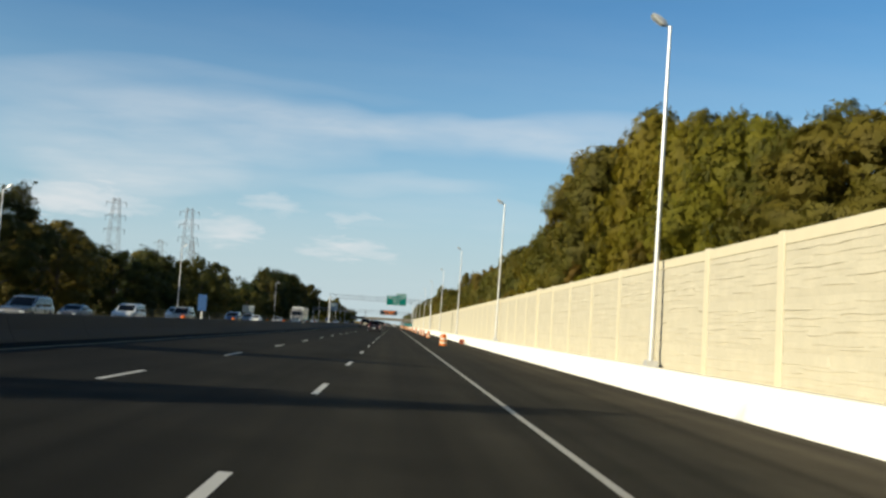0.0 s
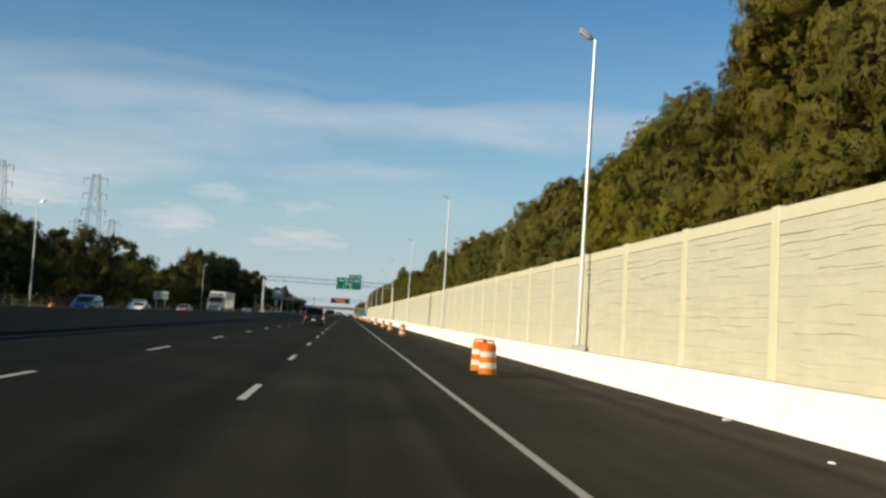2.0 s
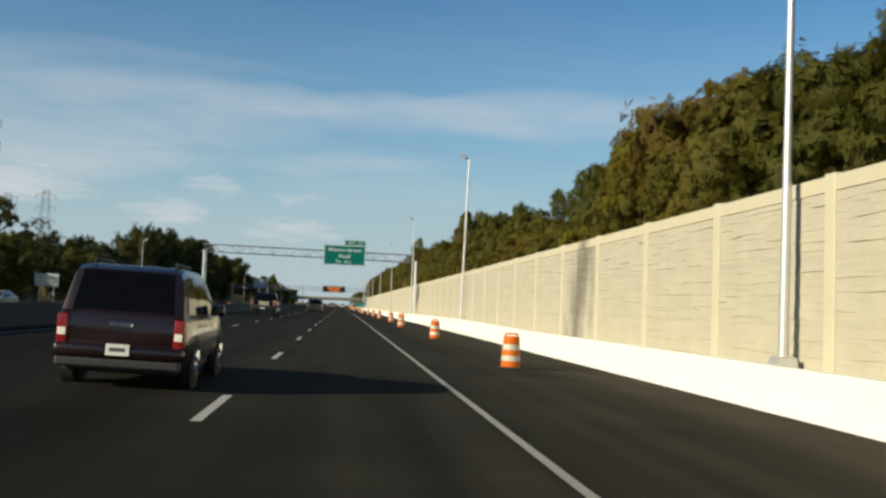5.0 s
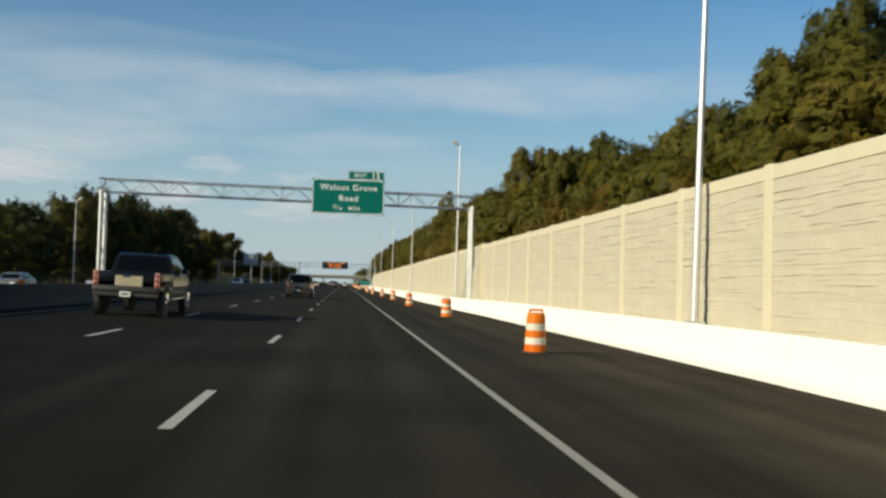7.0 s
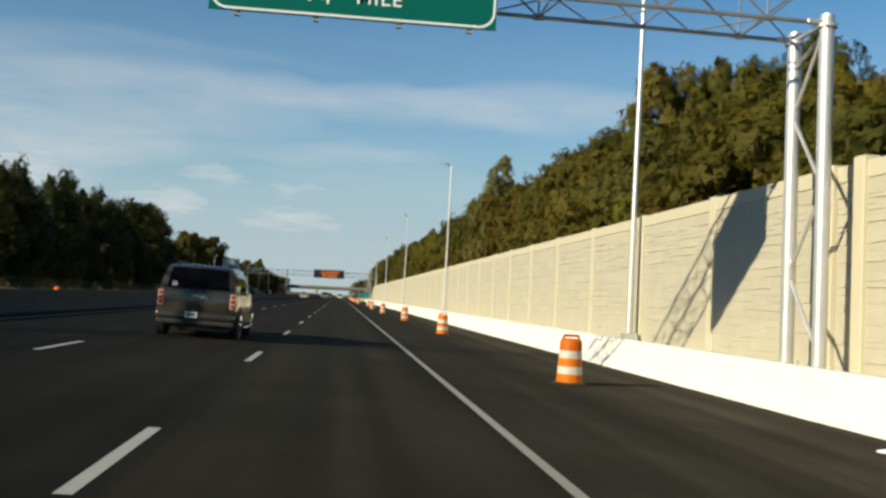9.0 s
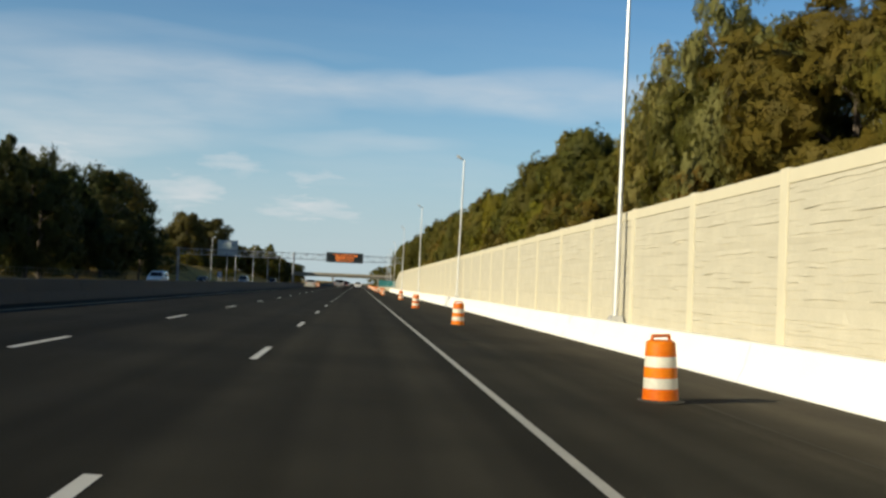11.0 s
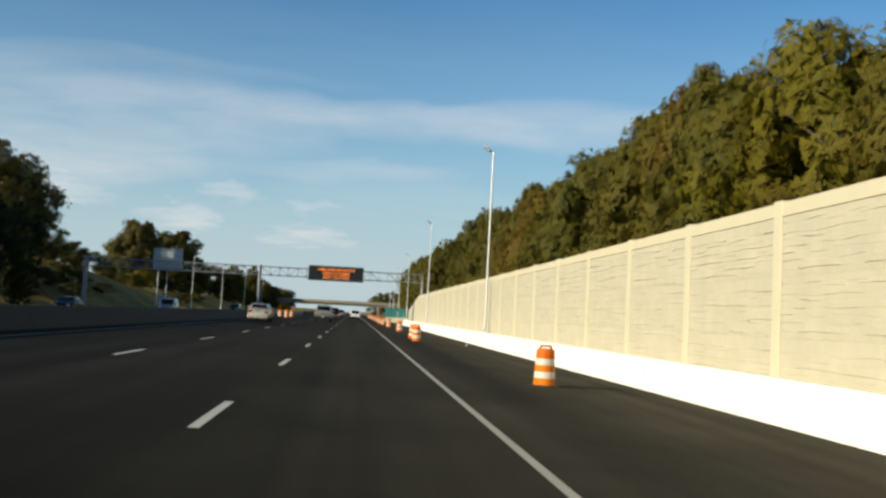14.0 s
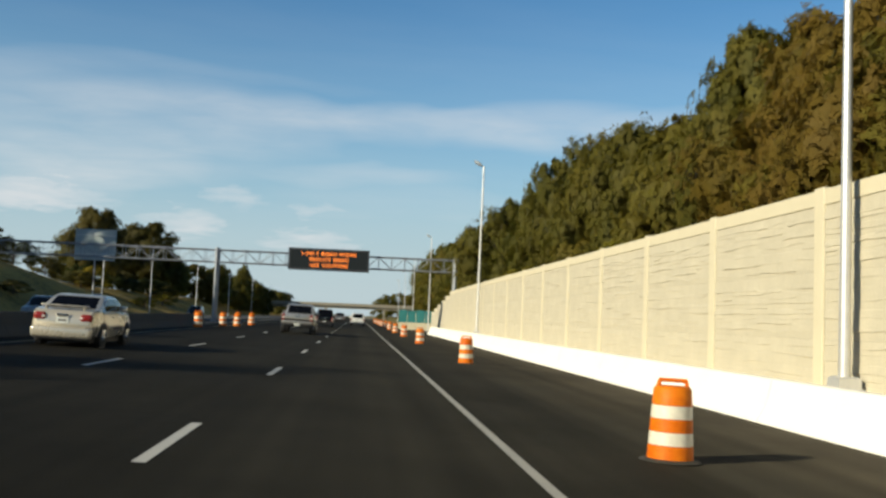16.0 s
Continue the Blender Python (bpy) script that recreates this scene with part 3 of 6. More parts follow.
def paint_line(name, x, w, y0, y1, parent, material, label, lift=0.004):
    bm = bmesh.new()
    k = max(1, int((y1 - y0) / 20))
    vs = [[bm.verts.new((xx, y0 + (y1 - y0) * j / k, road_z(xx) + lift)) for xx in (x - w / 2, x + w / 2)] for j in range(k + 1)]
    for j in range(k):
        bm.faces.new((vs[j][0], vs[j][1], vs[j + 1][1], vs[j + 1][0]))
    return part(name, bm, material, parent, label)


paint_line("edge_line", EDGE_X, 0.122, -60, 1000, road, EDGE_PAINT, "solid white edge line")
paint_line("median_line", -9.15, 0.13, -60, 1000, road, YELLOW_PAINT, "faded solid yellow line beside the median barrier")

# dashes: three runs, each with its own start
dash_bm = bmesh.new()
dv = [dash_bm.verts.new(p) for p in ((-0.065, 0, SLOPE * 0.065), (0.065, 0, -SLOPE * 0.065), (0.065, 3.05, -SLOPE * 0.065), (-0.065, 3.05, SLOPE * 0.065))]
dash_bm.faces.new(dv)
first_dash = part("lane_dash", dash_bm, PAINT, road, "white painted lane dash")
DASH = 12.19
runs = ((5.32 - 4 * DASH, 108.0), (16.6 + 8 * DASH, 287.0), (17.09 + 23 * DASH, 900.0))
dash_places = []
for start, stop in runs:
    y = start
    while y < stop:
        dash_places.append(y)
        y += DASH
for line in (1, 2):
    x = EDGE_X - LANE * line
    for y in dash_places:
        yy = y - (0.9 if line == 2 else 0.0)
        if first_dash.get("placed") is None:
            first_dash["placed"] = 1
            first_dash.matrix_basis = pose(x, yy, road_z(x) + 0.004)
        else:
            shared("lane_dash", first_dash.data, road, pose(x, yy, road_z(x) + 0.004))
del first_dash["placed"]

# ---------------------------------------------------------------- concrete barriers
def barrier(name, x, z, direction, y0, y1, h, material, label, seg=6.1, base_w=0.62, line=()):
    """A run of cast barrier lengths, with open joints. direction: the side on which the road lies."""
    root = empty(name, pose(x, 0, 0), label, "barrier", kind="structure")
    d = direction
    if base_w > 0.6:      # safety shape, one sloped face towards the road
        outline = [(0, z - 0.16), (0, z - 0.01), (d * -0.03, z + 0.08), (d * -0.17, z + 0.33), (d * -0.29, z + h - 0.02), (d * -0.31, z + h), (d * -0.52, z + h), (d * -0.62, z - 0.16)]
    else:
        outline = [(0, z - 0.05), (d * -0.19, z + h - 0.02), (d * -0.21, z + h), (d * -0.40, z + h), (d * -0.58, z - 0.05)]
    bm = bmesh.new()
    prism(bm, outline, 0.012, seg - 0.012, "y")
    me = None
    k = int((y1 - y0) / seg)

    def off(y, column):         # the run draws back from the road and swells here and there
        for a, b in zip(line, line[1:]):
            if y < b[0]:
                return a[column] + (b[column] - a[column]) * smooth(a[0], b[0], y)
        return line[-1][column] if line else 0.0
    for i in range(k):
        y = y0 + i * seg
        turn = -math.degrees(math.atan2(off(y + seg, 1) - off(y, 1), seg))
        nod = math.degrees(math.atan2(off(y + seg, 2) - off(y, 2), seg))
        m = pose(off(y, 1), y, off(y, 2), rx=nod, rz=turn)
        if i == 0:
            ob = part("barrier_length", bm, material, root)
            ob.matrix_basis = m
            me = ob.data
        else:
            shared("barrier_length", me, root, m)
    return root


barrier("shoulder_barrier", 7.855, road_z(7.855), -1, -60, 514, 0.82, WHITE_CONCRETE, "bright white cast concrete safety barrier along the shoulder",
        line=((-70, -0.27, 0), (95, -0.27, 0), (165, 0.06, 0.01), (198, 0.62, 0.08), (222, 0.60, 0.08), (247, 0.02, 0.01), (325, 0.02, 0), (347, 0.22, 0.02), (375, 0.05, 0.01), (424, -0.08, 0), (520, 0, 0)))
barrier("median_barrier", -10.15, road_z(-10.15), 1, -60, 478, 0.76, SHADE_DARK_CONCRETE, "concrete median barrier coloured near-black for its shaded face")
barrier("median_barrier", -10.15, road_z(-10.15), 1, 560, 860, 0.76, SHADE_DARK_CONCRETE, "concrete median barrier past a gap, coloured near-black for its shaded face")

# paved strip between the shoulder barrier and the noise wall
bm = bmesh.new()
prism(bm, [(9.12, -0.4), (9.12, 0.36), (10.3, 0.36), (10.3, -0.4)], -60, 520, "y")
tagged(mesh_ob("wall_footing", bm, WALL_POST), "concrete footing strip below the noise wall", "footing", kind="structure")


# ---------------------------------------------------------------- noise wall
WALL_X, BAY, WALL_TOP = 10.1, 6.05, 4.5
wall = empty("wall_east", pose(WALL_X, 0, 0), "tan precast noise wall of stone-faced panels between posts", "noise wall", kind="structure")


def stone_panel(seed, w, h):
    """A precast panel whose face is cast as wavy courses of ledge stone, deeper here and shallower there."""
    rnd = random.Random(seed)
    cols = 24
    edges, z = [0.001], 0.001
    while z < h - 0.12:
        z += rnd.choice((0.09, 0.12, 0.15, 0.19, 0.23))
        edges.append(z)
    edges[-1] = h - 0.001
    bm = bmesh.new()
    rings = []
    for k, (za, zb) in enumerate(zip(edges, edges[1:])):
        o = seed * 7.3 + k * 3.1
        depth, level = [], rnd.uniform(0.008, 0.034)
        run = 0
        for i in range(cols + 1):
            if run <= 0:
                level, run = rnd.choice((0.006, 0.010, 0.015, 0.022, 0.034)), rnd.randint(3, 8)
            run -= 1
            depth.append(level + 0.020 * noise.noise(Vector((i * 0.33, o, 0.0))))
        for zz, q, lo in ((za, 1.0, True), (zb, 0.55, False)):
            row = []
            for i in range(cols + 1):
                y = 0.01 + (w - 0.02) * i / cols
                wave = 0.055 * noise.noise(Vector((y * 0.9, (edges.index(zz)) * 4.7 + seed, 2.0)))
                if zz in (edges[0], edges[-1]):
                    wave = 0.0
                end = zz in (edges[0], edges[-1])
                row.append(bm.verts.new((-max(0.0, depth[i]) * (0.05 if end else q), y, zz + wave + (0.0 if end else 0.004 if lo else -0.004))))
            rings.append(row)
    for ra, rb in zip(rings, rings[1:]):
        for i in range(cols):
            bm.faces.new((ra[i], rb[i], rb[i + 1], ra[i + 1]))
    for f in bm.faces:
        f.smooth = False
    box(bm, 0.012, 0.16, 0.01, w - 0.01, 0.006, h - 0.006)
    return bm


# the posts stand a little unevenly: number of the post and its place
POST_AT = [(-8, -17.6), (0, 30.8), (4, 55.2), (12, 104.2), (23, 170.4), (33, 229.9), (41, 278.2), (52, 345.0), (59, 387.4), (67, 436.1), (85, 545.0)]


def post_y(i):
    for (a, p), (b, q) in zip(POST_AT, POST_AT[1:]):
        if a <= i <= b:
            return p + (q - p) * (i - a) / (b - a)
    return POST_AT[-1][1]


def build_wall():
    meshes = []
    for k in range(9):
        b = stone_panel(k + 11, BAY - 0.42, 1.425)
        me = bpy.data.meshes.new("panel")
        b.to_mesh(me)
        b.free()
        me.materials.append(WALL_PANEL)
        meshes.append(me)
    bm = bmesh.new()
    box(bm, -0.05, 0.30, -0.21, 0.21, 0, WALL_TOP + 0.05, 0.02, 1)
    first_post = part("post", bm, WALL_POST, wall, "smooth tan concrete post")
    bm = bmesh.new()
    box(bm, -0.035, 0.24, 0.215, BAY - 0.215, 0, 0.34, 0.012, 1)
    first_cope = part("coping", bm, WALL_COPE, wall, "smooth tan concrete coping")
    rnd = random.Random(5)
    for i in range(-8, 85):
        y, bay = post_y(i), post_y(i + 1) - post_y(i)
        drop = min(3.0, 0.42 * max(0, int((y - 506) / BAY)))
        dx = (0.0 if y < 246 else -0.08) + 0.0012 * max(0.0, y - 470) ** 1.5
        fit = Matrix.Diagonal((1, bay / BAY, 1, 1))
        if i == -8:
            first_post.matrix_basis = pose(dx, y, -drop)
            first_cope.matrix_basis = pose(dx, y, WALL_TOP - 0.34 - drop) @ fit
        else:
            shared("post", first_post.data, wall, pose(dx, y, -drop))
            shared("coping", first_cope.data, wall, pose(dx, y, WALL_TOP - 0.34 - drop) @ fit)
        z = WALL_TOP - 0.34 - drop
        for r in range(3):
            z -= 1.425
            shared("panel", meshes[rnd.randrange(9)], wall, pose(dx, y + 0.21 * bay / BAY, z) @ fit)
    for y in (67.6, 246.9):
        shared("post", first_post.data, wall, pose(-0.06, y, 0.06))


build_wall()


# ---------------------------------------------------------------- street lamps
LIFT = radians(34)


def street_lamp(m, height, arm, label, group, base_h=0.27):
    root = empty("street_lamp", m, label, "street lamp", group)
    bm = bmesh.new()
    prism(bm, [(-0.27, -0.27), (0.27, -0.27), (0.27, 0.27), (-0.27, 0.27)], 0, 0.04, "z", 0.01, 1)
    loft(bm, [[(sx * w, sy * w, z) for sx, sy in ((-1, -1), (1, -1), (1, 1), (-1, 1))] for w, z in ((0.235, 0.04), (0.22, base_h - 0.03), (0.17, base_h))])
    part("base", bm, GALV, root, "square cast aluminium base")
    bm = bmesh.new()
    tube(bm, (0, 0, base_h), (0, 0, height), 0.115, 0.06, 14)
    part("pole", bm, GALV, root, smooth=True)
    bm = bmesh.new()
    tube(bm, (0, 0, height - 0.12), (0, 0, height + 0.1), 0.075, 0.07, 10)
    tube(bm, (0, 0, height + 0.02), (-arm * math.cos(LIFT), 0, height + 0.02 + arm * math.sin(LIFT)), 0.04, 0.035, 8)
    part("arm", bm, GALV, root, smooth=True)
    bm = bmesh.new()
    loft(bm, [[(x, -w * 0.8, zl), (x, w * 0.8, zl), (x, w * 0.6, zh), (x, -w * 0.6, zh)] for x, w, zl, zh in ((0.08, 0.08, -0.06, 0.06), (-0.10, 0.20, -0.09, 0.10), (-0.42, 0.24, -0.09, 0.09), (-0.66, 0.17, -0.06, 0.03))])
    head = part("lamp_head", bm, LAMP_GREY, root, "pale grey tilted lamp head", smooth=True)
    head.matrix_basis = pose(-arm * math.cos(LIFT), 0, height + 0.02 + arm * math.sin(LIFT), 0, math.degrees(LIFT), 0)
    bm = bmesh.new()
    box(bm, -0.56, -0.08, -0.16, 0.16, -0.125, -0.075, 0.02, 2)
    part("lens", bm, LAMP_GLASS, head)
    return root


lamp = street_lamp(pose(9.65, 35.7, 0.36, ry=1.1), 13.3, 0.25, "tall galvanised street lamp standing in front of the noise wall", "street lamps along the noise wall")
for y, lean in ((-19.5, 0.5), (90.85, 1.0), (147.5, 0.6), (203.75, 1.2), (259.95, 0.5), (315.35, 0.5), (371.15, 0.85), (428.3, 0.2), (484.8, 0.4)):
    copy_thing(lamp, pose(9.65, y, 0.36, ry=lean))
for k, y in enumerate((545.0, 600.0, 655.0, 712.0)):
    copy_thing(lamp, pose(10.3 + 0.9 * k, y, -0.35))
far_lamp = street_lamp(pose(-40.5, 177, 0.2, rz=180), 13.2, 0.5, "galvanised street lamp beyond the opposite carriageway", "street lamps beyond the opposite carriageway")
for x, y in ((-42, 100), (-49.5, 254.5), (-42, 330), (-47.2, 590), (-41, 602), (-41, 655), (-41, 715), (-41, 780), (-41, 850)):
    copy_thing(far_lamp, pose(x, y, ground_z(x, y), rz=180))


# ---------------------------------------------------------------- sign bridge over the carriageway
def truss_bars(root, x0, x1, ya, yb, za, zb, step, r_chord, r_web, material, fall=0.0, rings=4):
    """A box truss between x0 and x1; it falls by so much for every metre of x."""
    def tube(bm, p, q, r0, r1=None, n=8):
        round_bar(bm, (p[0], p[1], p[2] - fall * p[0]), (q[0], q[1], q[2] - fall * q[0]), r0, r1, n)
    n = max(1, round((x1 - x0) / step))
    xs = [x0 + (x1 - x0) * i / n for i in range(n + 1)]
    for y in (ya, yb):
        for z in (za, zb):
            bm = bmesh.new()
            tube(bm, (x0, y, z), (x1, y, z), r_chord, n=8)
            part("chord", bm, material, root, smooth=True)
    for i in range(n):
        a, b = (za, zb) if i % 2 == 0 else (zb, za)
        for y in (ya, yb):
            bm = bmesh.new()
            tube(bm, (xs[i], y, a), (xs[i + 1], y, b), r_web, n=6)
            part("web_bar", bm, material, root)
        for z in (za, zb):
            bm = bmesh.new()
            p, q = (ya, yb) if i % 2 == 0 else (yb, ya)
            tube(bm, (xs[i], p, z), (xs[i + 1], q, z), r_web * 0.8, n=6)
            part("brace_bar", bm, material, root)
    for x in xs[::rings]:
        bm = bmesh.new()
        for z in (za, zb):
            tube(bm, (x, ya, z), (x, yb, z), r_web, n=6)
        for y in (ya, yb):
            tube(bm, (x, y, za), (x, y, zb), r_web, n=6)
            tube(bm, (x - 0.1, y, zb), (x + 0.1, y, zb), r_chord * 1.5, n=8)
            tube(bm, (x - 0.1, y, za), (x + 0.1, y, za), r_chord * 1.5, n=8)
        part("frame_ring", bm, material, root)


def frame_legs(root, x, ya, yb, z0, z1, r, material):
    for y in (ya, yb):
        bm = bmesh.new()
        tube(bm, (x, y, z0), (x, y, z1), r, n=16)
        tube(bm, (x, y, z0), (x, y, z0 + 0.06), r * 2.1, n=16)
        leg = part("leg", bm, material, root, smooth=True)
        for k in range(6):
            a = k * math.pi / 3
            bm = bmesh.new()
            tube(bm, (x + math.cos(a) * r * 1.7, y + math.sin(a) * r * 1.7, z0 + 0.05), (x + math.cos(a) * r * 1.7, y + math.sin(a) * r * 1.7, z0 + 0.16), 0.03, n=6)
            part("bolt", bm, material, leg)
    k = 4
    for i in range(k):
        za, zb = z0 + 0.3 + (z1 - z0 - 0.4) * i / k, z0 + 0.3 + (z1 - z0 - 0.4) * (i + 1) / k
        bm = bmesh.new()
        p, q = (ya, yb) if i % 2 == 0 else (yb, ya)
        tube(bm, (x, p, za), (x, q, zb), r * 0.3, n=6)
        part("leg_brace", bm, material, root)


GY = 247.4
sign_bridge = empty("sign_bridge", pose(0, 0, 0), "galvanised steel truss sign bridge spanning the carriageway", "sign gantry")
truss_bars(sign_bridge, -17.35, 9.05, GY - 0.65, GY + 0.65, 7.24, 8.16, 1.05, 0.044, 0.022, TRUSS_STEEL, 0.013)
frame_legs(sign_bridge, 9.2, GY - 0.65, GY + 0.65, 0.36, 7.24, 0.14, GALV)
frame_legs(sign_bridge, -17.25, GY - 0.65, GY + 0.65, 1.1, 7.36, 0.14, GALV)
for x, z in ((9.2, 7.13), (-17.25, 7.46)):
    for y in (GY - 0.65, GY + 0.65):
        bm = bmesh.new()
        tube(bm, (x, y, z - 0.10), (x, y, z - 0.04), 0.20, n=14)
        tube(bm, (x, y, z - 0.05), (x, y, z + 0.16), 0.13, n=10)
        box(bm, x - 0.42, x + 0.05, y - 0.07, y + 0.07, z - 0.04, z + 0.04, 0.01, 1)
        part("saddle", bm, GALV, sign_bridge, "bolted steel saddle on a leg")
    for za, zb, r in ((z, z, 0.05), (z - 0.15, z - 0.62, 0.045)):
        bm = bmesh.new()
        tube(bm, (x, GY - 0.65, za), (x, GY + 0.65, zb), r, n=8)
        part("cross_bar", bm, GALV, sign_bridge)
bm = bmesh.new()
box(bm, -17.95, -16.55, GY - 1.2, GY + 1.2, -0.2, 1.1, 0.05, 2)
tagged(mesh_ob("gantry_pedestal", bm, WHITE_CONCRETE), "pale concrete pedestal under the sign bridge leg", "pedestal")


def rounded(x0, x1, z0, z1, r, n=5):
    pts = []
    for cx, cz, a0 in ((x1 - r, z1 - r, 0), (x0 + r, z1 - r, 90), (x0 + r, z0 + r, 180), (x1 - r, z0 + r, 270)):
        for i in range(n + 1):
            a = radians(a0 + 90 * i / n)
            pts.append((cx + r * math.cos(a), cz + r * math.sin(a)))
    return pts


def border(bm, x0, x1, z0, z1, r, w, ya, yb):
    o, i = rounded(x0, x1, z0, z1, r), rounded(x0 + w, x1 - w, z0 + w, z1 - w, r - w)
    k = len(o)
    ov = [bm.verts.new((a, ya, b)) for a, b in o]
    iv = [bm.verts.new((a, ya, b)) for a, b in i]
    ob_ = [bm.verts.new((a, yb, b)) for a, b in o]
    ib = [bm.verts.new((a, yb, b)) for a, b in i]
    for j in range(k):
        n = (j + 1) % k
        bm.faces.new((ov[j], iv[j], iv[n], ov[n]))
        bm.faces.new((ov[j], ov[n], ob_[n], ob_[j]))
        bm.faces.new((iv[j], ib[j], ib[n], iv[n]))
    bmesh.ops.recalc_face_normals(bm, faces=bm.faces[:])


SX0, SX1, SZ0, SZ1, SY = -2.5, 2.68, 6.40, 8.90, GY - 0.88
guide_sign = empty("guide_sign", pose(0, SY, 0), "green guide sign with white lettering and a small exit tab", "road sign")
bm = bmesh.new()
box(bm, SX0, SX1, 0.0, 0.05, SZ0, SZ1)
part("panel", bm, SIGN_GREEN, guide_sign)
bm = bmesh.new()
border(bm, SX0 + 0.02, SX1 - 0.02, SZ0 + 0.02, SZ1 - 0.02, 0.3, 0.042, -0.006, 0.0)
part("border", bm, SIGN_WHITE, guide_sign, "white border line")
bm = bmesh.new()
box(bm, 0.02, SX1, 0.0, 0.05, SZ1 + 0.004, SZ1 + 0.66)
tab = part("exit_tab", bm, SIGN_GREEN, guide_sign, "small green exit number tab")
bm = bmesh.new()
border(bm, 0.04, SX1 - 0.02, SZ1 + 0.024, SZ1 + 0.64, 0.15, 0.036, -0.006, 0.0)
part("border", bm, SIGN_WHITE, tab)
face = pose(0, -0.008, 0, 90)
text_mesh("lettering", "Walnut Grove", 0.60, SIGN_WHITE, guide_sign, Matrix.Translation((0.1, 0, 8.30)) @ face, spacing=1.17, thick=0.003)
text_mesh("lettering", "Road", 0.60, SIGN_WHITE, guide_sign, Matrix.Translation((0.1, 0, 7.52)) @ face, spacing=1.17, thick=0.003)
for digit, dx, dz, high in (("3", -0.90, 6.93, 0.36), ("/", -0.68, 6.83, 0.52), ("4", -0.44, 6.75, 0.36)):
    text_mesh("lettering", digit, high, SIGN_WHITE, guide_sign, Matrix.Translation((dx, 0, dz)) @ face, thick=0.002)
text_mesh("lettering", "MILE", 0.37, SIGN_WHITE, guide_sign, Matrix.Translation((0.52, 0, 6.80)) @ face, spacing=1.16, thick=0.003)
text_mesh("lettering", "EXIT", 0.36, SIGN_WHITE, tab, Matrix.Translation((0.92, 0, 9.22)) @ face, spacing=1.2, thick=0.003)
text_mesh("lettering", "13", 0.56, SIGN_WHITE, tab, Matrix.Translation((2.02, 0, 9.22)) @ face, spacing=1.15, thick=0.004)
for x in (-2.0, -0.6, 0.9, 2.2):
    bm = bmesh.new()
    box(bm, x - 0.05, x + 0.05, 0.05, 0.17, SZ0 - 0.06, 8.75)
    part("hanger", bm, GALV, guide_sign, "vertical steel hanger bar")

# ---------------------------------------------------------------- message sign gantry
MY = 521.0
message_gantry = empty("message_gantry", pose(0, 0, 0), "galvanised box truss gantry carrying the message sign over both carriageways", "sign gantry")
truss_bars(message_gantry, -45.2, 11.6, MY - 0.7, MY + 0.7, 6.95, 8.35, 1.55, 0.07, 0.032, TRUSS_STEEL, rings=1)
for x, zz in ((11.4, 0.0), (-16.2, 0.1), (-44.8, 0.2)):
    frame_legs(message_gantry, x, MY - 0.7, MY + 0.7, zz, 8.6, 0.19, TRUSS_STEEL)
message_sign = empty("message_sign", pose(0, MY - 1.2, 0), "dark electronic message sign with glowing amber words", "message sign")
bm = bmesh.new()
box(bm, -8.0, 1.25, -0.45, 0.45, 6.45, 8.95, 0.05, 2)
part("cabinet", bm, CABINET, message_sign)
bm = bmesh.new()
border(bm, -7.9, 1.15, 6.55, 8.85, 0.1, 0.08, -0.47, -0.45)
part("frame", bm, DARK_STEEL, message_sign)
for i, words in enumerate(("I-240 E ROAD WORK", "REDUCE SPEED", "USE CAUTION")):
    text_mesh("lettering", words, 0.60, AMBER, message_sign, pose(-3.35, -0.47, 8.32 - 0.66 * i, 90), spacing=1.14, thick=0.0)
for x in (-6.5, -0.5):
    bm = bmesh.new()
    box(bm, x - 0.08, x + 0.08, 0.45, 0.55, 6.6, 8.8)
    part("bracket", bm, GALV, message_sign)

# signs beyond the opposite carriageway, seen from behind
def post_sign(m, w, h, z0, material, label, posts=2, stiff=3):
    root = empty("roadside_sign", m, label, "road sign")
    bm = bmesh.new()
    box(bm, -w / 2, w / 2, -0.03, 0.03, z0, z0 + h, 0.01, 1)
    part("panel", bm, material, root)
    for i in range(stiff):
        bm = bmesh.new()
        z = z0 + h * (0.2 + 0.3 * i)
        box(bm, -w / 2 + 0.1, w / 2 - 0.1, -0.1, -0.032, z - 0.05, z + 0.05)
        part("stiffener", bm, GALV, root)
    for i in range(posts):
        x = 0 if posts == 1 else (-w * 0.3 + i * w * 0.6)
        bm = bmesh.new()
        tube(bm, (x, 0.12, -0.3), (x, 0.12, z0 + h * 0.95), 0.09, n=10)
        part("post", bm, GALV, root, smooth=True)
    return root


post_sign(pose(-35.5, 541, 0.05), 5.4, 4.2, 7.4, SIGN_BACK, "large blue-grey sign back on a tall steel post", 1)
post_sign(pose(-16.6, 81, 0.1), 0.72, 1.4, 1.5, SIGN_BLUE, "narrow blue sign on a post in the median strip", 1, 0)
post_sign(pose(-40.0, 560, 0.05), 1.3, 1.7, 1.4, SIGN_BLUE, "small blue roadside sign below the bank")
post_sign(pose(-40.5, 262, 0.05), 3.2, 1.8, 2.4, SIGN_BACK, "grey sign back beside the opposite carriageway")


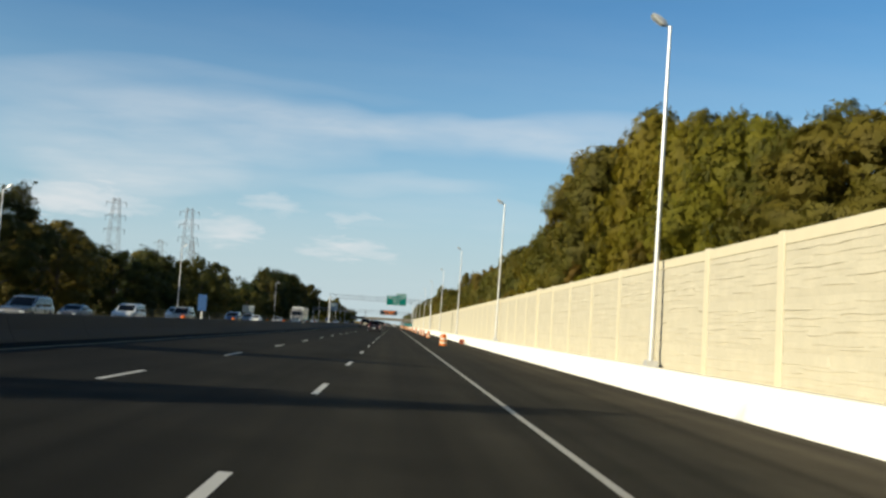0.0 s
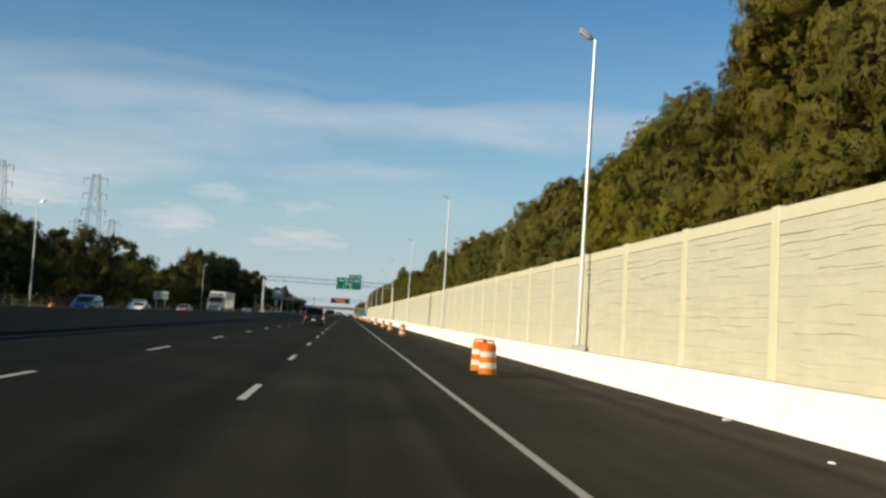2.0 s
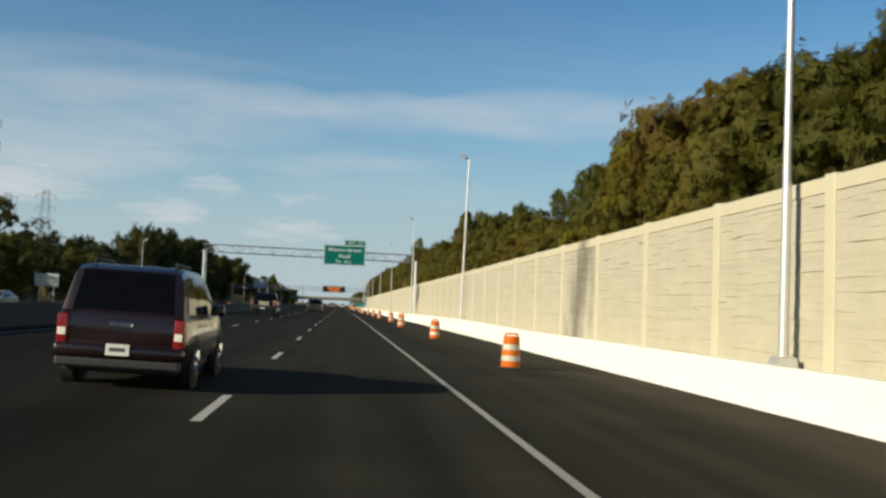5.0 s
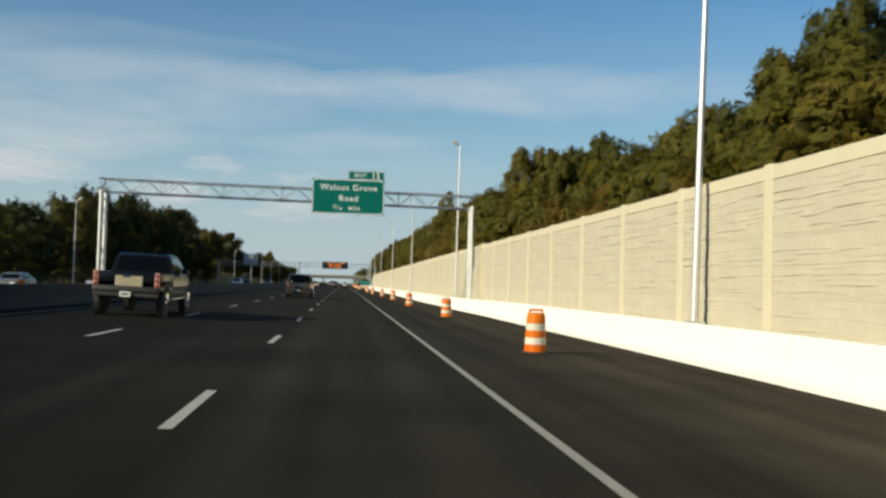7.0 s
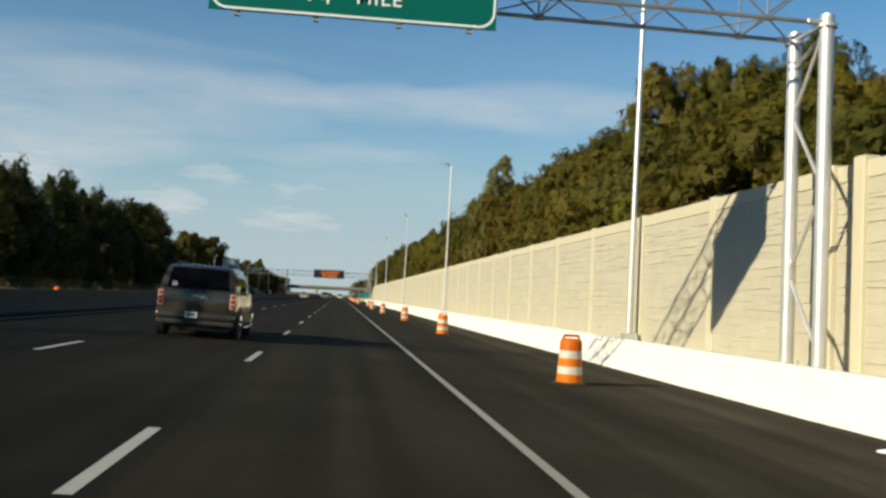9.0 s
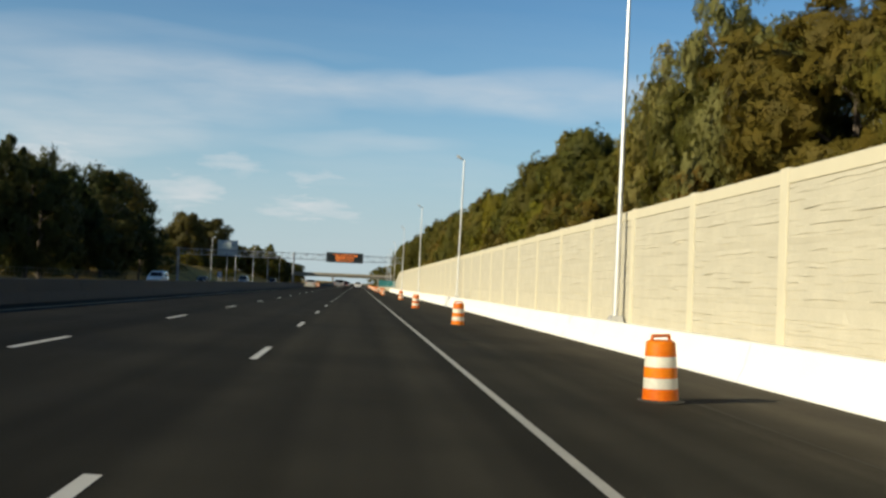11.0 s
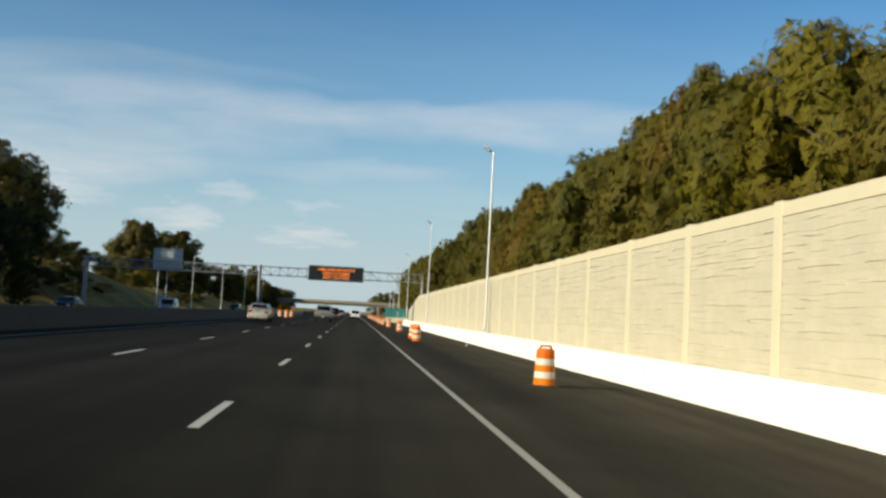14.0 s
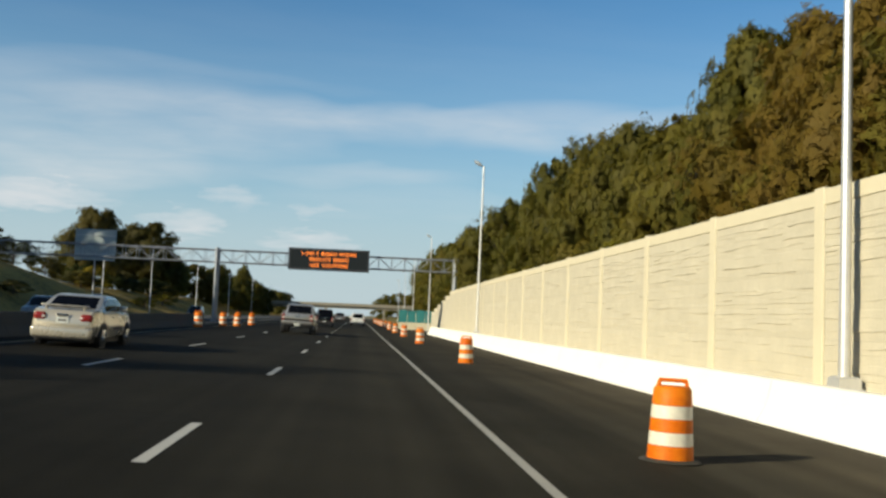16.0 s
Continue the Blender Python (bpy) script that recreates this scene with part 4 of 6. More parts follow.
# ---------------------------------------------------------------- traffic drums
def drum_model(m):
    root = empty("traffic_drum", m, "orange plastic traffic drum with white bands on a rubber ring", "traffic drum", "traffic drums along the shoulder")
    bands = [(0.02, 0.20, 0.270, 0.262, ORANGE), (0.20, 0.36, 0.259, 0.252, REFLECT), (0.36, 0.52, 0.250, 0.244, ORANGE), (0.52, 0.68, 0.242, 0.235, REFLECT), (0.68, 0.92, 0.234, 0.222, ORANGE)]
    for z0, z1, r0, r1, mm in bands:
        bm = bmesh.new()
        prof = [(r0 - 0.008, z0), (r0, z0 + 0.008), (r1, z1 - 0.008), (r1 - 0.008, z1)]
        if z1 > 0.85:
            prof = [(r0 - 0.008, z0), (r0, z0 + 0.008), (r1, 0.88), (r1 - 0.02, 0.905), (r1 - 0.06, 0.92)]
        lathe(bm, prof, 22)
        part("white_band" if mm is REFLECT else "body", bm, mm, root, smooth=True)
    bm = bmesh.new()
    tube(bm, (-0.175, 0, 0.905), (-0.155, 0, 0.985), 0.026, n=8)
    tube(bm, (-0.165, 0, 0.985), (0.165, 0, 0.985), 0.026, n=8)
    tube(bm, (0.155, 0, 0.985), (0.175, 0, 0.905), 0.026, n=8)
    part("handle", bm, ORANGE, root)
    bm = bmesh.new()
    prof = [(0.275, 0.0), (0.345, 0.0), (0.365, 0.008), (0.355, 0.018), (0.30, 0.035), (0.275, 0.04)]
    n = 20
    rings = [[bm.verts.new((r * math.cos(2 * math.pi * i / n), r * math.sin(2 * math.pi * i / n), z)) for i in range(n)] for r, z in prof]
    for a, b in zip(rings, rings[1:] + rings[:1]):
        for i in range(n):
            bm.faces.new((a[i], a[(i + 1) % n], b[(i + 1) % n], b[i]))
    bmesh.ops.recalc_face_normals(bm, faces=bm.faces[:])
    part("base_ring", bm, DUSTY_RUBBER, root, "flat dusty grey tyre-rubber ring", smooth=True)
    return root


drum_rnd = random.Random(3)
drum = drum_model(pose(4.02, 78.9, road_z(3.94), rz=20))
for x, y in ((4.03, 80.7), (4.6, 130), (4.66, 153.4), (4.8, 176.1), (4.64, 201.1), (5.15, 225.75), (4.84, 248.6), (4.9, 273.0), (4.7, 295.1), (4.3, 320), (4.16, 346.2), (4.83, 382.9), (3.84, 415.9), (3.97, 421.7),
             (4.19, 444.6), (4.06, 468.0), (4.0, 487.0), (4.0, 505.0), (4.1, 524.0), (4.2, 545.0), (4.3, 568.0), (4.4, 592.0), (4.5, 620.0), (4.5, 650.0)):
    tall = {201.1: 1.06, 153.4: 0.96, 421.7: 0.96}.get(y, 1.0)       # some are stretched or slumped a little
    copy_thing(drum, pose(x, y, road_z(x), drum_rnd.uniform(-1.5, 1.5), drum_rnd.uniform(-1.5, 1.5), drum_rnd.uniform(-30, 30)) @ Matrix.Diagonal((1, 1, tall, 1)))
for x, y in ((-8.95, 476.5), (-8.45, 480.2), (-8.35, 488.5), (-9.3, 468.5)):
    copy_thing(drum, pose(x, y, road_z(x), 0, 0, drum_rnd.uniform(0, 180)))
for x, y in ((-20.0, 217), (-20.2, 240), (-20.2, 150), (-20.1, 172), (-20.3, 119), (-20.1, 90), (-20.1, 300)):
    copy_thing(drum, pose(x, y, 0.12, 0, 0, drum_rnd.uniform(0, 180)))
fallen = copy_thing(drum, pose(7.05, 100.0, road_z(7.05) + 0.29, 0, 90, 73))
tagged(fallen, "fallen orange drum lying on its side against the barrier", "traffic drum")
# flat disc over the drum's open end, the hollow's shade painted in its colour
bm = bmesh.new()
tube(bm, (0, 0, 0.004), (0, 0, 0.018), 0.245, n=12)
part("opening", bm, mat("shaded_orange_plastic", (0.14, 0.016, 0.005), 0.7, vary=0.2), fallen, "flat disc painted dark as the shaded hollow underside")
for ch in list(fallen.children):
    if ch.name.startswith("base_ring"):
        bpy.data.objects.remove(ch)
    else:               # the plastic has been crushed out of round
        ch.data = ch.data.copy()
        for v in ch.data.vertices:
            k = 1 + 0.10 * math.cos(3 * math.atan2(v.co.y, v.co.x) + 0.8) + 0.06 * math.cos(5 * math.atan2(v.co.y, v.co.x))
            v.co.x, v.co.y = v.co.x * k, v.co.y * k * 0.92


# ---------------------------------------------------------------- vehicles
def wheel(root, x, y, r, w, side):
    m = pose(x, y, r, 0, 90 * side, 0)
    bm = bmesh.new()
    prof = [(r * 0.62, -w / 2), (r * 0.95, -w / 2), (r, -w / 2 + 0.03), (r, w / 2 - 0.03), (r * 0.95, w / 2), (r * 0.62, w / 2)]
    lathe(bm, prof, 22)
    wh = part("wheel", bm, RUBBER, root, "black tyre", smooth=True)
    wh.matrix_basis = m
    bm = bmesh.new()
    tube(bm, (0, 0, w / 2 - 0.03), (0, 0, w / 2 + 0.004), r * 0.60, r * 0.56, 18)
    for k in range(6):
        a = k * math.pi / 3
        d = Vector((math.cos(a), math.sin(a), 0))
        tube(bm, d * r * 0.12 + Vector((0, 0, w / 2 + 0.01)), d * r * 0.52 + Vector((0, 0, w / 2 + 0.01)), r * 0.09, r * 0.07, 6)
    part("rim", bm, CHROME, wh, "silver alloy rim")


class Shell:
    """The outer skin of a car, given by stations along its length: y, sill, belt and top heights, and width there."""

    def __init__(self, rows, hw, gain, ktop):
        self.rows, self.hw, self.gain, self.ktop = rows, hw, gain, ktop

    def at(self, y):
        for a, b in zip(self.rows, self.rows[1:]):
            if a[0] <= y <= b[0]:
                t = (y - a[0]) / (b[0] - a[0])
                return [p + (q - p) * t for p, q in zip(a, b)]
        return self.rows[0] if y < self.rows[0][0] else self.rows[-1]

    def half(self, row):
        y, zl, zb, zt, k = row
        w, h, g = self.hw * k, zb - zl, max(0.0, zt - zb)
        lean = min(1.0, g / self.gain)
        xs = w * (0.945 - (0.945 - self.ktop) * lean)
        bow = 0.02 * lean * w
        return [(0.80 * w, zl), (0.95 * w, zl + 0.06 * h), (w, zl + 0.30 * h), (0.998 * w, zl + 0.55 * h), (0.985 * w, zl + 0.70 * h), (0.972 * w, zl + 0.88 * h), (0.958 * w, zb), (0.945 * w, zb + 0.02 * lean),
                ((0.945 * w + xs) / 2 + bow, zb + 0.46 * g), (xs, zb + 0.86 * g), (xs * 0.955, zb + 0.95 * g), (xs * 0.80, zt)]

    def build(self, bm):
        sections = []
        for row in self.rows:
            pts = self.half(row)
            sections.append([(x, row[0], z) for x, z in pts] + [(-x, row[0], z) for x, z in pts[::-1]])
        loft(bm, sections)

    def side(self, y, v, s):
        """A point on the side glass: v from the belt to the roof's shoulder."""
        p = self.half(self.at(y))
        a, b, t = (p[7], p[8], v * 2) if v < 0.5 else (p[8], p[9], v * 2 - 1)
        return Vector((s * (a[0] + (b[0] - a[0]) * t), y, a[1] + (b[1] - a[1]) * t))

    def top(self, y, u):
        """A point on the roof, the bonnet or an end glass: u from one edge to the other."""
        p = self.half(self.at(y))[11]
        return Vector((u * p[0] * 1.10, y, p[1] - (0.012 if abs(u) > 0.93 else 0.0)))


def pane(bm, at, a0, a1, b0, b1, na, nb, outward, off=0.009, thick=0.02):
    """A thin pane that follows a curved skin."""
    grid = [[at(a0 + (a1 - a0) * i / na, b0 + (b1 - b0) * j / nb) for j in range(nb + 1)] for i in range(na + 1)]
    nrm = (grid[-1][0] - grid[0][0]).cross(grid[0][-1] - grid[0][0]).normalized()
    if nrm.dot(Vector(outward)) < 0:
        nrm = -nrm
    outer = [[bm.verts.new(p + nrm * off) for p in r] for r in grid]
    inner = [[bm.verts.new(p + nrm * (off - thick)) for p in r] for r in grid]
    faces = []
    for i in range(na):
        for j in range(nb):
            faces.append(bm.faces.new((outer[i][j], outer[i + 1][j], outer[i + 1][j + 1], outer[i][j + 1])))
    rim = [(i, 0) for i in range(na)] + [(na, j) for j in range(nb)] + [(i, nb) for i in range(na, 0, -1)] + [(0, j) for j in range(nb, 0, -1)]
    for (i, j), (k, l) in zip(rim, rim[1:] + rim[:1]):
        faces.append(bm.faces.new((outer[i][j], outer[k][l], inner[k][l], inner[i][j])))
    bmesh.ops.recalc_face_normals(bm, faces=faces)


def vehicle(m, kind, color, label, category="car", L=5.0, W=1.95, H=1.8, belt=1.05, sill=0.36, hood=1.3, wheel_r=0.37, group="", lower=None, pale_lamps=False, gate=None, plate_x=0.0):
    """A car, its tail at y = 0 and its nose at y = L."""
    root = empty("pickup_truck" if kind == "pickup" else "suv" if kind == "suv" else "van" if kind == "van" else "sedan", m, label, category, group)
    hw = W / 2
    f = L - hood
    lid = 0.035
    nose = [(f, sill, belt - 0.01, belt + 0.03, 1.0), (L - 0.75, sill, belt - 0.06, belt - 0.01, 0.985), (L - 0.28, sill + 0.02, belt - 0.14, belt - 0.08, 0.93), (L - 0.06, sill + 0.05, belt - 0.26, belt - 0.22, 0.86), (L, sill + 0.1, belt - 0.36, belt - 0.34, 0.80)]
    if kind == "pickup":
        low = belt - 0.3
        cab = 2.05
        rows = [(0.0, sill + 0.12, low - 0.02, low, 0.965), (0.06, sill + 0.06, low, low + lid, 0.985), (0.5, sill, low, low + lid, 1.0), (2.0, sill, low, low + lid, 1.0), (2.02, sill, belt - 0.02, belt, 1.0), (cab + 0.02, sill, belt, belt + lid, 1.0),
                (cab + 0.16, sill, belt, H - 0.09, 1.0), (cab + 0.34, sill, belt, H - 0.015, 1.0), (f - 1.3, sill, belt, H, 1.0), (f - 0.95, sill, belt, H - 0.03, 1.0), (f - 0.75, sill, belt, H - 0.11, 1.0)] + nose
        back, front = (cab + 0.03, cab + 0.15), (f - 0.72, f - 0.06)
        doors = [(cab + 0.20, cab + 0.20 + (f - cab - 0.5) * 0.46), (cab + 0.24 + (f - cab - 0.5) * 0.46, f - 0.42)]
    elif kind == "sedan":
        rows = [(0.0, sill + 0.14, sill + 0.42, sill + 0.44, 0.83), (0.05, sill + 0.06, belt - 0.13, belt - 0.11, 0.90), (0.13, sill + 0.03, belt - 0.03, belt + 0.005, 0.93), (0.42, sill, belt - 0.005, belt + 0.045, 0.965), (0.72, sill, belt, belt + 0.055, 0.985),
                (1.38, sill, belt, H - 0.07, 1.0), (1.68, sill, belt - 0.005, H - 0.012, 1.0), (2.25, sill, belt - 0.01, H, 1.0), (2.62, sill, belt - 0.015, H - 0.03, 1.0), (2.80, sill, belt - 0.02, H - 0.085, 1.0),
                (3.50, sill, belt - 0.05, belt, 0.99), (3.95, sill, belt - 0.12, belt - 0.07, 0.965), (4.28, sill + 0.03, belt - 0.24, belt - 0.19, 0.90), (4.44, sill + 0.08, belt - 0.36, belt - 0.33, 0.81), (4.5, sill + 0.14, belt - 0.44, belt - 0.42, 0.73)]
        rows = [(y * L / 4.5, *r) for y, *r in rows]
        k = L / 4.5
        back, front = (0.76 * k, 1.36 * k), (2.83 * k, 3.44 * k)
        doors = [(1.12 * k, 1.52 * k), (1.56 * k, 2.20 * k), (2.25 * k, 3.02 * k)]
        f = 3.4 * k
    else:
        rows = [(0.0, sill + 0.14, belt - 0.10, belt - 0.07, 0.93), (0.04, sill + 0.05, belt - 0.02, belt + 0.02, 0.965), (0.07, sill, belt, belt + lid, 0.975), (0.27, sill, belt, H - 0.09, 0.985), (0.45, sill, belt, H - 0.02, 0.99), (0.9, sill, belt, H, 1.0),
                (f - 1.45, sill, belt, H, 1.0), (f - 1.05, sill, belt, H - 0.04, 1.0), (f - 0.85, sill, belt, H - 0.12, 1.0)] + nose
        back, front = (0.075, 0.265), (f - 0.82, f - 0.06)
        a, b = 0.36, f - 0.46
        doors = [(a, a + (b - a) * 0.34), (a + (b - a) * 0.36, a + (b - a) * 0.66), (a + (b - a) * 0.68, b)]
    shell = Shell(rows, hw, H - belt, 0.80 if kind == "sedan" else 0.82)
    bm = bmesh.new()
    shell.build(bm)
    part("body", bm, color, root, smooth=True)
    hx = hw * (0.885 if kind == "sedan" else 0.95)
    g1, tw, zt, r0, r1 = f, hw * 0.70, H, rows[3][0], f - 1.2
    bm = bmesh.new()
    pane(bm, shell.top, back[0], back[1], -0.95, 0.95, 5, 8, (0, -1, 0.4))
    part("rear_window", bm, REAR_GLASS, root, "dark tinted rear glass", smooth=True)
    bm = bmesh.new()
    pane(bm, shell.top, front[0], front[1], -0.95, 0.95, 5, 8, (0, 1, 0.6))
    part("windscreen", bm, GLASS_DARK, root, "dark windscreen glass", smooth=True)
    for s in (-1, 1):
        for n_door, (y0, y1) in enumerate(doors):
            bm = bmesh.new()
            pane(bm, lambda y, v: shell.side(y, v, s), y0, y1, 0.05, 0.96, 6, 4, (s, 0, 0.3))
            part("window", bm, GLASS_DARK, root, "dark tinted glass", smooth=True)
            if n_door > (0 if len(doors) == 3 else -1):
                bm = bmesh.new()
                x = s * hw * 0.995
                box(bm, min(x, x + s * 0.035), max(x, x + s * 0.035), y0 + 0.08, y0 + 0.26, belt - 0.15, belt - 0.11, 0.01, 1)
                part("door_handle", bm, CHROME, root)
    if lower:
        for s in (-1, 1):
            bm = bmesh.new()
            x0, x1 = sorted((s * (hw - 0.05), s * (hw + 0.014)))
            box(bm, x0, x1, 1.42, L - 1.45, sill - 0.02, sill + 0.20, 0.02, 2)
            part("rocker_panel", bm, lower, root, "black lower body cladding", smooth=True)
            bm = bmesh.new()
            x0, x1 = sorted((s * (hw - 0.02), s * (hw + 0.12)))
            box(bm, x0, x1, 1.45, L - 1.5, sill - 0.12, sill - 0.06, 0.02, 2)
            part("running_board", bm, CHROME, root, "bright-edged running board", smooth=True)
    if kind == "pickup":
        for s in (-1, 1):
            bm = bmesh.new()
            box(bm, min(s * hw * 0.985, s * (hw - 0.1)), max(s * hw * 0.985, s * (hw - 0.1)), 0.02, 2.02, belt - 0.34, belt + 0.02, 0.03, 2)
            part("bed_side", bm, color, root, smooth=True)
        bm = bmesh.new()
        box(bm, -hw + 0.12, hw - 0.12, 0.0, 0.09, belt - 0.5, belt + 0.01, 0.03, 2)
        gate_part = part("tailgate", bm, color, root, smooth=True)
        if gate:
            bm = bmesh.new()
            box(bm, -0.34, 0.48, -0.012, 0.03, belt - 0.44, belt - 0.10, 0.02, 2)
            part("gate_panel", bm, gate, gate_part, "dusty pale centre panel of the tailgate")
        bm = bmesh.new()
        box(bm, -0.13, 0.13, -0.015, 0.02, belt - 0.17, belt - 0.09, 0.012, 1)
        part("handle", bm, CHROME, gate_part)
    else:
        bm = bmesh.new()
        zz = belt - (0.13 if kind == "sedan" else 0.14)
        box(bm, -0.16, 0.16, -0.02, 0.03, zz - 0.035, zz + 0.035, 0.012, 1)
        part("handle", bm, CHROME, root, "chrome tailgate handle")
    bm = bmesh.new()
    box(bm, -hw + 0.14, hw - 0.14, 0.12, L - 0.12, sill - 0.14, sill + 0.04, 0.03, 1)
    part("underbody", bm, CAR_TRIM, root, "black underbody")
    bm = bmesh.new()
    box(bm, -hx + 0.02, hx - 0.02, -0.06, 0.14, sill - 0.06, sill + 0.07, 0.03, 2)
    part("valance", bm, CAR_TRIM, root, "black plastic lower edge")
    if kind == "suv":
        for s in (-1, 1):
            bm = bmesh.new()
            tube(bm, (s * (tw - 0.06), r0 + 0.3, zt + 0.05), (s * (tw - 0.06), r1 - 0.25, zt + 0.05), 0.022, n=8)
            for yy in (r0 + 0.35, (r0 + r1) / 2, r1 - 0.3):
                tube(bm, (s * (tw - 0.06), yy, zt - 0.02), (s * (tw - 0.06), yy, zt + 0.05), 0.02, n=6)
            part("roof_rail", bm, CAR_TRIM, root)
    # bumpers, lamps, plate, mirrors, trim
    bm = bmesh.new()
    box(bm, -hx - 0.02, hx + 0.02, -0.1, 0.16, sill + (0.06 if kind != "sedan" else -0.02), sill + 0.27, 0.07, 3)
    part("rear_bumper", bm, CAR_TRIM if color is BLACK_PAINT else color, root, smooth=True)
    bm = bmesh.new()
    box(bm, -hw * 0.82, hw * 0.82, L - 0.2, L + 0.08, sill + 0.03, sill + 0.25, 0.07, 3)
    part("front_bumper", bm, color, root, smooth=True)
    bm = bmesh.new()
    box(bm, -hw * 0.6, hw * 0.6, L - 0.05, L + 0.03, sill + 0.28, belt - 0.36, 0.02, 1)
    part("grille", bm, CAR_TRIM, root)
    th = 0.40 if lower and kind == "suv" else 0.50 if kind in ("suv", "van", "pickup") else 0.22
    tz = belt - 0.03 - th if kind != "pickup" else belt - 0.48
    for s in (-1, 1):
        bm = bmesh.new()
        wdt = 0.15 if kind != "sedan" else 0.33
        xa, xb = sorted((s * hx, s * (hx - wdt)))
        if kind == "sedan":
            tz = belt - 0.30
        box(bm, xa + 0.005, xb + 0.005, -0.022, 0.16, tz, tz + th, 0.075 if kind == "sedan" else 0.02, 3)
        if pale_lamps:
            lens = part("tail_lamp", bm, PALE_LENS, root, "pale pink tail lamp housing", smooth=True)
            for lo, hi in ((0.08, 0.30), (0.39, 0.61), (0.70, 0.92)):
                bm = bmesh.new()
                box(bm, xa + 0.03, xb - 0.025, -0.03, 0.0, tz + th * lo, tz + th * hi, 0.012, 2)
                part("red_lens", bm, TAIL_RED, lens, "round dark red lens")
        else:
            lens = part("tail_lamp", bm, TAIL_RED, root, "red tail lamp lens", smooth=True)
            bm = bmesh.new()
            if kind == "sedan":
                xa, xb = sorted((s * (hx - wdt), s * (hx - wdt * 0.66)))
            box(bm, xa + 0.02, xb - 0.015, -0.028, 0.0, tz + th * 0.40, tz + th * 0.62, 0.008, 1)
            part("reversing_lamp", bm, HEAD_LENS, lens, "clear reversing lamp")
        bm = bmesh.new()
        xa, xb = sorted((s * hw * 0.84, s * (hw * 0.84 - 0.33)))
        box(bm, xa, xb, L - 0.24, L + 0.0, belt - 0.42, belt - 0.24, 0.03, 2)
        part("head_lamp", bm, HEAD_LENS, root, "clear headlamp lens", smooth=True)
        bm = bmesh.new()
        xa, xb = sorted((s * (hw - 0.03), s * (hw + 0.2)))
        box(bm, xa, xb, g1 - 0.95, g1 - 0.82, belt + 0.02, belt + 0.2, 0.03, 2)
        part("mirror", bm, color, root, smooth=True)
        bm = bmesh.new()
        xa, xb = sorted((s * (hw + 0.012), s * (hw - 0.02)))
        box(bm, xa, xb, 1.5, L - 1.5, sill + 0.22, sill + 0.30, 0.006, 1)
        part("side_moulding", bm, CAR_TRIM, root)
    bm = bmesh.new()
    pz = sill + 0.2 if kind == "pickup" else sill + 0.38 if kind != "sedan" else belt - 0.27
    box(bm, plate_x - 0.16, plate_x + 0.16, -0.115 if kind != "sedan" else -0.012, -0.098 if kind != "sedan" else 0.02, pz - 0.08 - (0.18 if kind != "sedan" else 0), pz + 0.08 - (0.18 if kind != "sedan" else 0))
    plate = part("number_plate", bm, PLATE, root, "pale number plate")
    bm = bmesh.new()
    yy = -0.118 if kind != "sedan" else -0.016
    pz2 = pz - (0.18 if kind != "sedan" else 0)
    box(bm, plate_x - 0.11, plate_x + 0.11, yy, yy + 0.003, pz2 - 0.025, pz2 + 0.03)
    part("plate_bar", bm, DARK_STEEL, plate)
    for yw in (0.95 if kind != "sedan" else 0.9, L - 0.95):
        for s in (-1, 1):
            bm = bmesh.new()
            tube(bm, (s * (hw - 0.16), yw, wheel_r), (s * (hw + 0.004), yw, wheel_r), wheel_r + 0.06, n=24)
            part("wheel_arch", bm, CAR_TRIM, root, "dark wheel opening", smooth=True)
            wheel(root, s * (hw - 0.10), yw, wheel_r, 0.24, s)
    return root


PALE_LENS = mat("pale_lamp_housing", (0.46, 0.27, 0.22), 0.2, vary=0.15)
BLACK_PAINT = mat("black_car_paint", (0.004, 0.0045, 0.005), 0.22, vary=0.06, grain=(1.0, 8.0), spec=0.25)
MAROON_PAINT = paint("dark_red_car_paint", (0.016, 0.007, 0.008))
GATE_PAINT = mat("dusty_tailgate_panel", (0.34, 0.30, 0.21), 0.5, vary=0.3, grain=(3.0, 14.0))
PEWTER_PAINT = paint("pewter_car_paint", (0.060, 0.053, 0.041), 0.5)
SILVER_PAINT = paint("silver_car_paint", (0.30, 0.29, 0.275), 0.5)
CREAM_PAINT = paint("pale_car_paint", (0.50, 0.46, 0.385), 0.45)
WHITE_PAINT = paint("white_car_paint", (0.75, 0.75, 0.73), 0.0)
BLUE_PAINT = paint("blue_car_paint", (0.05, 0.09, 0.18))
GREY_PAINT = paint("grey_car_paint", (0.14, 0.14, 0.15))


def on_road(x, y, rz=0):
    return pose(x, y, road_z(x) + 0.0, 0, math.degrees(SLOPE) if rz == 0 else -math.degrees(SLOPE), rz)


vehicle(on_road(-3.15, 141.4), "suv", MAROON_PAINT, "dark red sport utility vehicle in the middle lane", L=4.6, W=1.85, H=1.78)
yukon = vehicle(on_road(-3.63, 254.75), "suv", PEWTER_PAINT, "pewter full-size sport utility vehicle with dark rear glass", L=5.1, W=2.1, H=1.92, belt=1.23, sill=0.40, wheel_r=0.42, lower=CAR_TRIM, pale_lamps=True, plate_x=-0.1)
bm = bmesh.new()
box(bm, -0.008, 0.008, -0.012, 0.03, 0.68, 1.15)
part("door_seam", bm, CAR_TRIM, yukon, "narrow gap between the two rear doors")
bm = bmesh.new()
box(bm, 0.06, 0.28, -0.03, 0.03, 1.01, 1.09, 0.015, 2)
part("door_latch", bm, CHROME, yukon, "chrome rear door latch")
